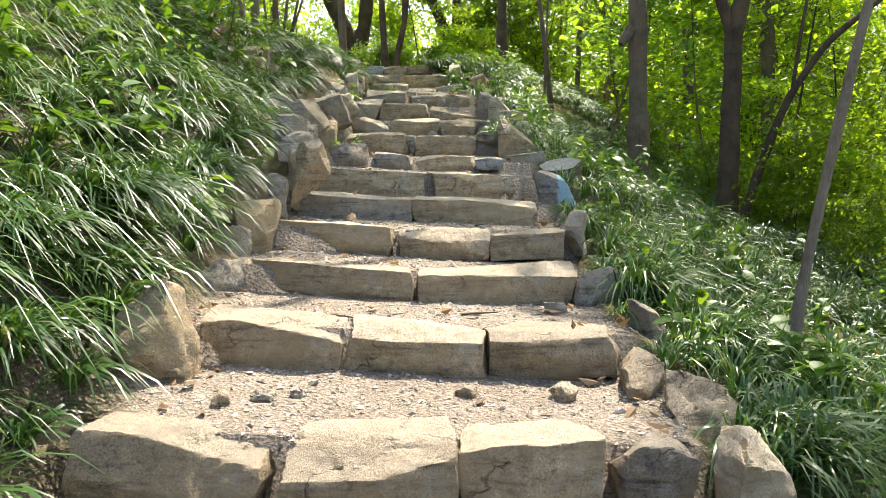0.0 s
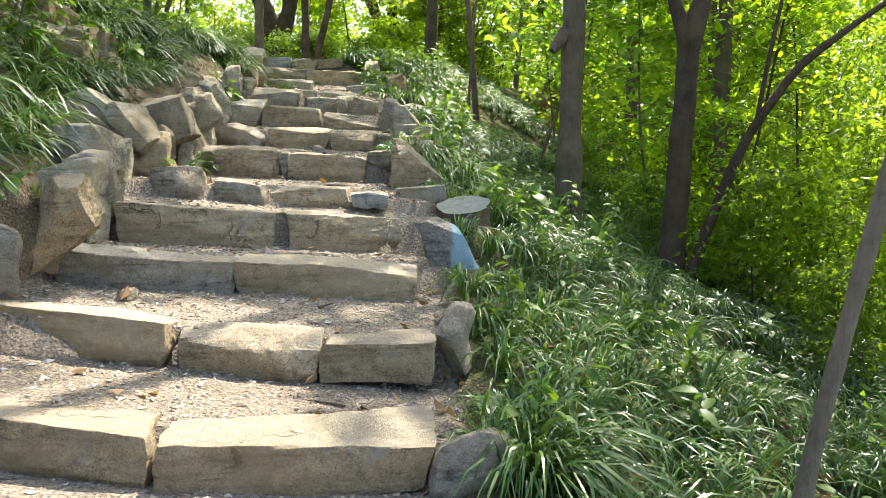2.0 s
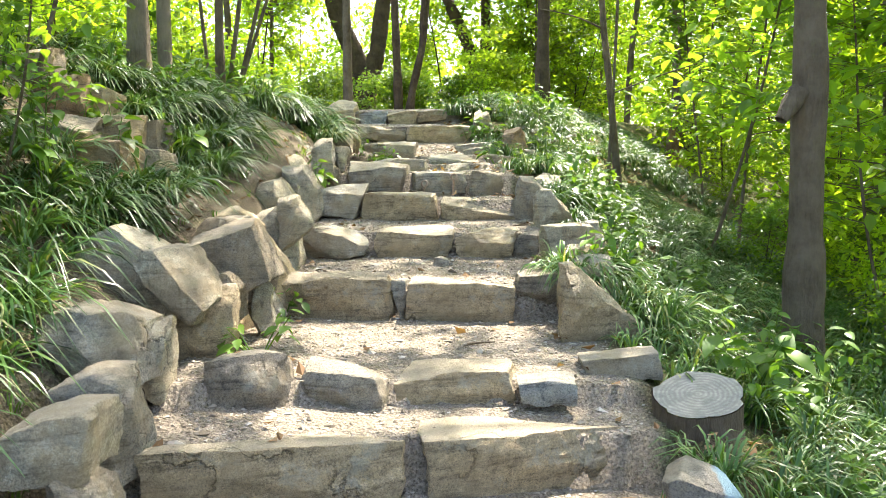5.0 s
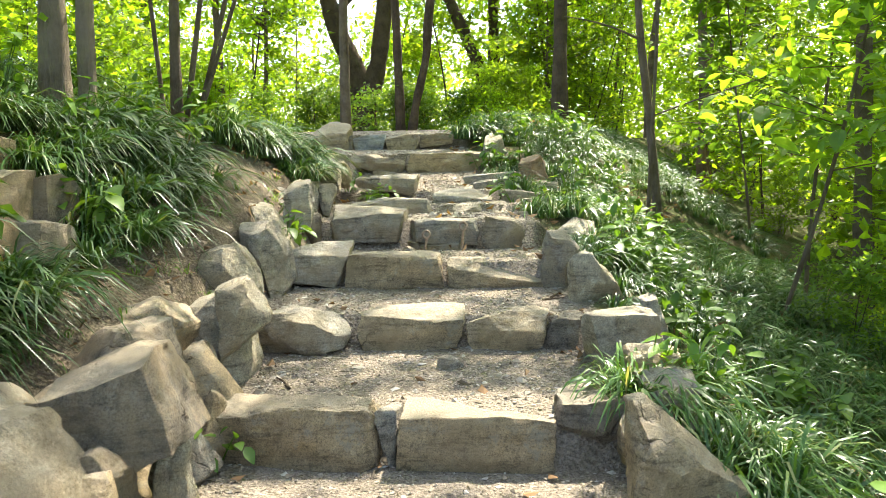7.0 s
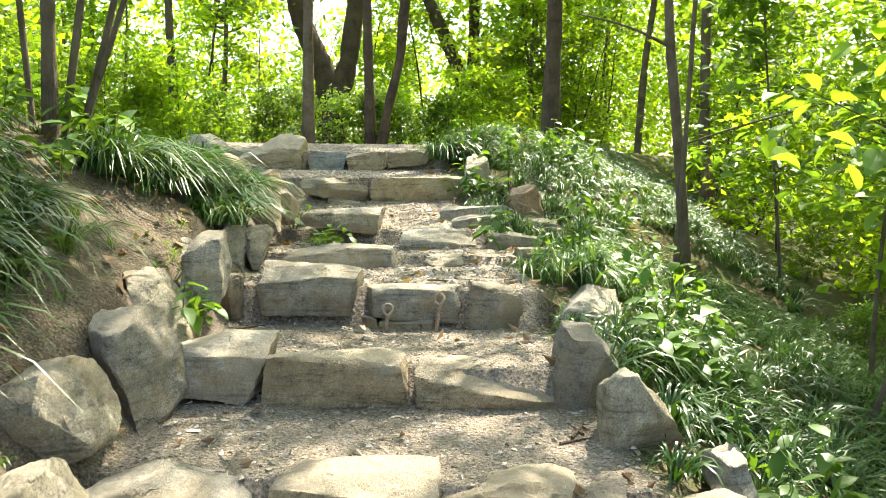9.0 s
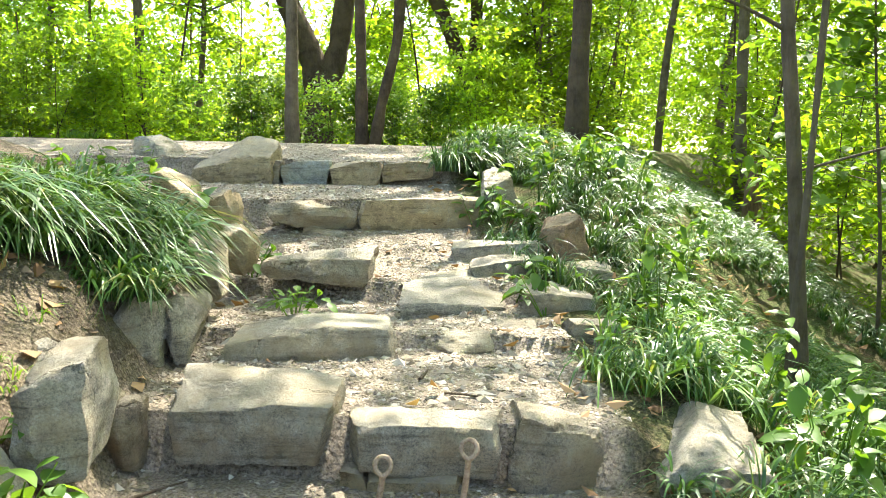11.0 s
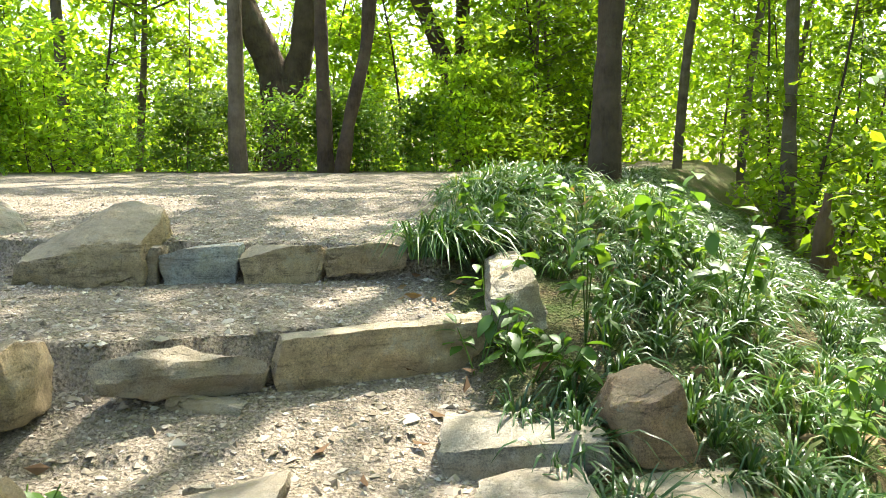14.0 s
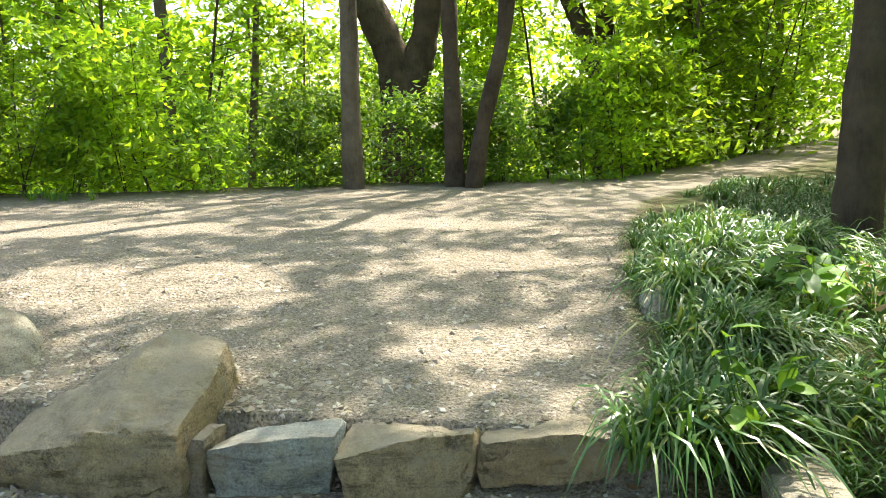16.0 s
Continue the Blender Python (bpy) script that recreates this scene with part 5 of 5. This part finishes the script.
tagged(new("grass", grass_mesh("grass", left_bank, rng.uniform(0.18, 0.36, len(left_bank)), 60, rng, 0.0046, 1.2, None, 0.2)), "clumps of long arching dark green grass on the bank", "grass", kind="stuff")


coarse = spaced(scatter(rng, 3000, -4.4, -1.0, 1.8, 7.2, lambda x, y: (x < left_edge(y) - np.interp(y, [3, 5, 6.5], [0.20, 0.20, 0.4])) & patchy(x, y, 1.5, 14, -0.6)), 0.17)
tagged(new("grass", grass_mesh("grass", coarse, rng.uniform(0.22, 0.36, len(coarse)), 70, rng, 0.0055, 1.25, None, 0.2)), "coarse drooping tufts of strap-leaved grass on the bank", "grass", kind="stuff")


sparse = scatter(rng, 1500, -3.4, -1.2, 2.0, 14.5, lambda x, y: (x < left_edge(y) - 0.16) & patchy(x, y, 2.6, 15, 0.0))
tagged(new("grass", grass_mesh("grass", sparse, rng.uniform(0.05, 0.16, len(sparse)), 9, rng, 0.003, 0.9, HERB, 0.1)), "short sparse grass on the bare soil of the bank", "grass", kind="stuff")


rim = scatter(rng, 1500, -11, 6, 19, 36, lambda x, y: (np.abs(y - back_brink(x) - 0.25) < 0.3))
tagged(new("grass", grass_mesh("grass", rim, rng.uniform(0.10, 0.24, len(rim)), 18, rng, 0.005, 0.7, HERB, 0.0)), "short light green grass along the rim of the hilltop", "grass", kind="stuff")


def tuft(x, y, h, n, label):
    """A tuft of long grass: three clumps that grow out of one foot."""
    r = np.random.RandomState(int(abs(x * 100 + y * 10)) + 3)
    ob = thing("grass_tuft", (x, y, land_z(x, y) - 0.01), label, "grass tuft", "grass tufts")
    for a in (0.3, 2.4, 4.5):
        m = max(3, n // 3)
        roots = np.stack([0.07 * math.cos(a) + r.normal(0, 0.08, m), 0.07 * math.sin(a) + r.normal(0, 0.08, m), 0 * np.arange(m)], -1)
        part("clump", grass_mesh("clump", roots, h * r.uniform(0.8, 1.15, m), 28, r, 0.0052, 1.0), ob)
    return ob


for x, y, h, n in ((-0.18, 16.02, 0.36, 24), (0.02, 16.3, 0.36, 24), (0.07, 16.65, 0.36, 22), (-0.03, 17.30, 0.36, 24), (0.21, 17.74, 0.36, 26), (0.28, 18.39, 0.34, 22), (0.62, 17.96, 0.34, 22), (0.75, 9.2, 0.38, 24), (1.05, 8.9, 0.38, 24), (0.71, 12.43, 0.3, 12),
                   (-1.62, 12.72, 0.34, 24), (-1.56, 12.58, 0.32, 18), (-1.52, 12.42, 0.28, 16), (-1.84, 12.98, 0.34, 20), (-1.82, 12.30, 0.38, 24), (-1.95, 9.85, 0.34, 22), (-2.15, 10.1, 0.36, 22), (-1.85, 10.35, 0.34, 24), (-2.1, 10.55, 0.36, 22), (-2.35, 10.4, 0.36, 20), (-1.95, 10.8, 0.32, 20), (-2.3, 10.9, 0.34, 20), (-1.75, 9.6, 0.3, 16), (-2.2, 9.7, 0.34, 20), (-2.5, 10.0, 0.36, 18), (-1.7, 8.6, 0.32, 18), (-1.75, 8.2, 0.34, 20), (-1.86, 12.72, 0.46, 30), (-1.76, 13.31, 0.42, 24), (-2.02, 12.06, 0.42, 22), (1.15, 4.75, 0.38, 24), (1.35, 4.1, 0.36, 20), (1.3, 3.2, 0.36, 22), (-1.75, 3.0, 0.42, 20), (-1.5, 4.2, 0.42, 24), (-1.4, 5.2, 0.4, 22), (-1.52, 2.5, 0.3, 14), (-1.45, 3.1, 0.28, 14), (-1.62, 3.6, 0.34, 18), (-1.35, 2.2, 0.26, 12), (-1.38, 3.75, 0.24, 10)):
    tuft(x, y, h, n, "thick tuft of long arching green grass")


def herb_mesh(seed, height, leaf, stems, per):
    r = np.random.RandomState(seed)
    wood, pts = [], []
    for s in range(stems):
        a = r.uniform(0, 6.28)
        top = np.array([np.cos(a) * 0.12, np.sin(a) * 0.12, height * r.uniform(0.6, 1.1)])
        wood.append(tube([(0, 0, -0.03), top * [0.3, 0.3, 0.5], top], [0.004, 0.003, 0.002], 4, seed + s, step=0.08))
        for k in range(per):
            pts.append(top * np.array([0.9, 0.9, r.uniform(0.45, 1.0)]) + r.normal(0, 0.015, 3))
    v, f = join(wood)
    lv, lf = broad_leaves(np.array(pts), leaf, r)
    return mesh_from("stem", v, f, HERB), mesh_from("foliage", lv, lf, HERB)


HERBS = [herb_mesh(31 + i, h, l, s, p) for i, (h, l, s, p) in enumerate(((0.22, 0.09, 4, 6), (0.34, 0.12, 4, 7), (0.15, 0.06, 6, 6), (0.5, 0.10, 5, 9)))]


def herb(kind, x, y, scale=1.0, turn=0.0):
    ob = thing("wild_plant", (x, y, land_z(x, y)), "small bright green broadleaf plant growing from the bank", "plant", "wild plants")
    ob.rotation_euler = (0, 0, turn)
    ob.scale = (scale,) * 3
    part("stem", HERBS[kind][0], ob)
    tagged(part("foliage", HERBS[kind][1], ob), kind="stuff")
    return ob


hr = np.random.RandomState(77)
for i in range(130):
    y = hr.uniform(2.5, 18)
    if hr.uniform() < 0.65:
        x = float(right_edge(y)) + 0.16 + abs(hr.normal(0, 0.9))
    else:
        x = float(left_edge(y)) - 0.15 - abs(hr.normal(0, 0.8))
    if y > 15.2 and x < -1 or bool(bare(np.array(x), np.array(y))):
        continue
    if math.hypot(x - 1.02, (y - 7.35) * 0.8) < 0.5:  # the stump stands clear of plants
        continue
    herb(int(hr.choice([0, 0, 1, 2, 3])), x, y, hr.uniform(0.5, 1.0), hr.uniform(0, 6.28))
for i in range(70):
    y = hr.uniform(4.0, 12.5)
    herb(int(hr.choice([0, 1, 1, 2, 3])), float(left_edge(y)) - 0.6 - abs(hr.normal(0, 0.8)), y, hr.uniform(0.6, 1.2), hr.uniform(0, 6.28))
for k, x, y, s in ((1, 0.98, 11.25, 1.0), (1, 1.15, 11.55, 1.1), (3, 1.12, 11.95, 1.0), (0, 0.06, 15.1, 1.0), (2, 0.16, 14.95, 1.3), (0, 0.24, 14.85, 1.0), (1, 1.75, 3.85, 0.9), (1, 1.95, 3.6, 0.9), (1, 1.6, 4.05, 0.8), (0, 1.2, 4.85, 0.9), (0, -1.25, 4.65, 1.2), (1, -1.65, 4.9, 1.3), (1, 1.5, 8.3, 1.3), (0, 0.78, 9.35, 1.3), (0, 0.30, 13.40, 1.2), (0, 0.15, 13.72, 1.1), (2, -0.94, 13.05, 1.2), (2, -1.34, 13.81, 1.4), (0, -1.3, 11.2, 1.1), (2, -0.85, 7.9, 1.3), (2, -1.0, 8.9, 1.2), (0, -0.05, 15.07, 1.3), (0, 0.00, 15.40, 1.2), (1, 1.07, 16.34, 1.2), (3, 1.19, 15.58, 1.0), (3, 1.42, 14.82, 1.0)):
    herb(k, x, y, s, s * 9 + x * 5)


# ---- gravel and litter ----
def pebbles(name, pts, size, rng, label, mat):
    n = len(pts)
    base = np.array([(1, 0, 0), (-1, 0, 0), (0, 1, 0), (0, -1, 0), (0, 0, 1), (0, 0, -1)], float)
    tri = np.array([(0, 2, 4), (2, 1, 4), (1, 3, 4), (3, 0, 4), (2, 0, 5), (1, 2, 5), (3, 1, 5), (0, 3, 5)])
    s = size * np.exp(rng.normal(0, 0.4, n))
    v = base[None] * rng.uniform(0.55, 1.3, (n, 6, 1)) + rng.normal(0, 0.22, (n, 6, 3))
    v = v * np.stack([rng.uniform(0.8, 1.5, n), rng.uniform(0.6, 1.0, n), rng.uniform(0.35, 0.7, n)], -1)[:, None] * s[:, None, None]
    a = rng.uniform(0, 6.28, n)
    c, sn = np.cos(a)[:, None], np.sin(a)[:, None]
    x, y = v[..., 0] * c - v[..., 1] * sn, v[..., 0] * sn + v[..., 1] * c
    v = np.stack([x, y, v[..., 2]], -1) + np.asarray(pts)[:, None]
    f = (np.arange(n) * 6)[:, None, None] + tri[None]
    return tagged(new(name, mesh_from(name, v.reshape(-1, 3), f.reshape(-1, 3), mat, False)), label, "gravel", kind="stuff")


on_path = lambda x, y: (x > left_edge(y) - 0.05) & (x < right_edge(y) + 0.08) & (y < back_brink(x))
low = scatter(rng, 16000, -1.3, 1.2, 2.9, 12.0, on_path)
low[:, 2] += 0.012
pebbles("gravel", low, 0.0085, rng, "fine pale gravel trodden into the steps", PEBBLE)
high = scatter(rng, 52000, -3.6, 0.6, 12.0, 20.6, lambda x, y: on_path(x, y) & (rng.uniform(0, 1, len(x)) < np.interp(y, [12, 16, 18.4, 20.6], [1, 0.9, 0.45, 0.1])))
high[:, 2] += 0.010
pebbles("gravel", high, np.interp(high[:, 1], [12, 15, 16.8, 20], [0.0115, 0.0105, 0.0085, 0.006]), rng, "loose angular tan gravel on the upper steps", PEBBLE)
top = scatter(rng, 10000, -7.0, 1.0, 16.0, 22.6, on_path)
top[:, 2] += 0.008
pebbles("gravel", top, 0.006, rng, "sparse fine gravel on the trodden hilltop path", PEBBLE)

clods = scatter(rng, 9000, -3.6, -1.0, 1.8, 15.5, lambda x, y: (x < left_edge(y) - 0.06) & patchy(x, y, 2.0, 41, -0.4))
pebbles("soil_clods", clods, 0.013, rng, "brown soil crumbs and grit on the bank", CLOD)

fallen = np.concatenate([scatter(rng, 1500, -2.2, 2.6, 2.5, 16.5, lambda x, y: (x < left_edge(y) + 0.2) | (x > right_edge(y) - 0.2)), scatter(rng, 160, -1, 0.8, 3, 15, lambda x, y: x < 9)])
fallen[:, 2] += 0.03
litter = scatter(rng, 1500, 0.4, 2.8, 4, 18, lambda x, y: (x > right_edge(y) + 0.1) & patchy(x, y, 1.8, 31, 0.1))
litter[:, 2] += 0.09
bank_litter = scatter(rng, 900, -3.2, -1.3, 6, 14, lambda x, y: (x < left_edge(y) - 0.2) & patchy(x, y, 1.4, 33, -0.1))
bank_litter[:, 2] += 0.02
fallen = np.concatenate([fallen, litter, bank_litter])
v, f = leaves(fallen, 0.075, rng, 0.0, 0.3)
tagged(new("fallen_leaves", mesh_from("fallen_leaves", v, f, DRY, False)), "brown dry leaves fallen along the edges", "leaf litter", kind="stuff")


# ---- small things on the steps ----
def iron_ring(x, y, z, length):
    """A rusty eye bolt driven into a step's face: a shank and a loop at its head."""
    ob = thing("eye_bolt", (x, y, z), "rusty iron eye bolt hanging on the stone face", "eye bolt", "eye bolts in the step")
    v, f = tube([(0, 0, 0), (0.012, -0.015, length * 0.5), (0.02, -0.03, length)], [0.009, 0.0085, 0.008], 8, 3, 0.1, 0.03)
    part("shank", mesh_from("shank", v, f, RUST), ob)
    ring = [(0.02 + 0.032 * math.sin(a), -0.035 - 0.012 * math.cos(a), length + 0.032 - 0.032 * math.cos(a)) for a in np.linspace(0, 2 * math.pi, 14)]
    v, f = tube(ring, [0.009] * 14, 8, 4, 0.1, 0.015)
    part("loop", mesh_from("loop", v, f, RUST), ob)


iron_ring(-0.13, 11.75, 1.96, 0.20)
iron_ring(-0.40, 11.74, 1.97, 0.13)


def cut_stump(x, y, z0, z1, r):
    """A low tree stump with a sloping saw cut."""
    ob = thing("tree_stump", (x, y, z0), "weathered tree stump with a slanted grey saw cut", "tree stump")
    n, rings = 40, 10
    th = np.linspace(0, 2 * math.pi, n, endpoint=False)
    v = []
    for i in range(rings + 1):
        u = i / rings
        top = (z1 - z0) + 0.05 * np.sin(th + 0.5)
        rr = r * (1.22 - 0.22 * min(1, u * 1.6)) * (1 + 0.05 * np.sin(th * 5) + 0.025 * np.sin(th * 17) + 0.02 * np.sin(th * 29))
        v.append(np.stack([rr * np.cos(th), rr * np.sin(th), u * top], -1))
    v = np.concatenate(v)
    f = [(i * n + j, i * n + (j + 1) % n, (i + 1) * n + (j + 1) % n, (i + 1) * n + j) for i in range(rings) for j in range(n)]
    part("bark", mesh_from("bark", v, np.array(f), BARK_GREY), ob)
    rim = v[-n:] * [0.985, 0.985, 1.0]
    cap, cf = [], []
    for k in range(5):
        s = 1 - k / 4.0001
        cap.append(rim * [s, s, 1] * [1, 1, s] + np.array([0, 0, (1 - s) * (z1 - z0)]) + [0, 0, 0.004])
    cap = np.concatenate(cap)
    cf = [(k * n + j, k * n + (j + 1) % n, (k + 1) * n + (j + 1) % n, (k + 1) * n + j) for k in range(4) for j in range(n)]
    part("cut_face", mesh_from("cut_face", cap, np.array(cf), CUT), ob, "grey ringed saw cut")


cut_stump(1.10, 7.72, 1.08, 1.37, 0.185)


def rotten_stump(x, y, h):
    z = land_z(x, y)
    pieces = [tube([(0, 0, -0.15), (-0.12, 0, h * 0.5), (-0.05, 0, h)], [0.16, 0.10, 0.04], 10, 5, 0.14)]
    pieces.append(tube([(0.1, 0.05, -0.1), (0.0, 0.05, h * 0.4), (-0.02, 0.05, h * 0.8)], [0.10, 0.07, 0.02], 8, 6, 0.14))
    v, f = join(pieces)
    me = mesh_from("broken_stump", v, f, BARK_RED)
    ob = new("broken_stump", me)
    ob.location = (x, y, z)
    return tagged(ob, "splintered reddish rotten stump among the trees", "tree stump")


BARK_RED = bark_material("rotten_wood", (0.16, 0.095, 0.055), (0.22, 0.14, 0.085))
rotten_stump(3.8, 20.1, 0.95)


def twig(x, y, length, turn, r=0.006):
    z = land_z(x, y)
    a = radians(turn)
    d = np.array([math.cos(a), math.sin(a), 0.0])
    pts = [np.array([0, 0, r]), d * length * 0.5 + [0.02, 0.015, r + 0.008], d * length + [0, 0, r]]
    v, f = tube(pts, [r, r * 0.8, r * 0.4], 6, int(length * 100), 0.1, 0.05)
    ob = new("twig", mesh_from("twig", v, f, BARK_GREY))
    ob.location = (x, y, z)
    return tagged(ob, "thin dry grey twig lying on the gravel", "twig", "twigs on the steps")


for x, y, l, a in ((0.45, 10.55, 0.22, 70), (0.5, 10.6, 0.18, 110), (0.4, 10.5, 0.15, 30), (-0.2, 12.2, 0.2, -20), (-0.3, 12.35, 0.16, 80), (0.2, 4.2, 0.18, 10), (-0.4, 4.1, 0.14, -30), (0.5, 5.0, 0.2, 160), (-1.2, 11.6, 0.25, 50), (0.1, 8.3, 0.15, 20), (-0.8, 9.3, 0.22, 120), (0.3, 6.0, 0.12, 60)):
    twig(x, y, l, a)


def loose_stone(x, y, s, tone, seed):
    zz = land_z(x, y)
    me, ctr = stone_mesh((-s, s * 0.9), (s * 0.9, s * 0.8), (s, 0), (-s, 0), -s * 0.6, -s * 0.6, s * 1.3, tone, 0.5, 0.02)
    ob = new("loose_stone", me)
    ob.location = Vector((x, y, zz)) + Vector(ctr)
    ob.rotation_euler = (0, 0, seed)
    return tagged(ob, "small loose stone lying on the gravel", "stone", "loose stones")


for i, (x, y, s, tone) in enumerate(((-0.55, 3.35, 0.055, "pale"), (-0.42, 3.42, 0.05, "grey"), (0.22, 3.45, 0.045, "warm"), (0.6, 3.45, 0.05, "warm"), (-0.7, 3.3, 0.04, "warm"), (0.66, 4.35, 0.07, "grey"), (-0.55, 5.85, 0.06, "pale"), (0.9, 5.9, 0.06, "grey"), (-0.1, 9.7, 0.06, "grey"), (-0.5, 11.65, 0.05, "pale"), (-0.95, 14.2, 0.05, "grey"), (0.35, 12.2, 0.05, "pale"))):
    loose_stone(x, y, s, tone, i * 1.3)
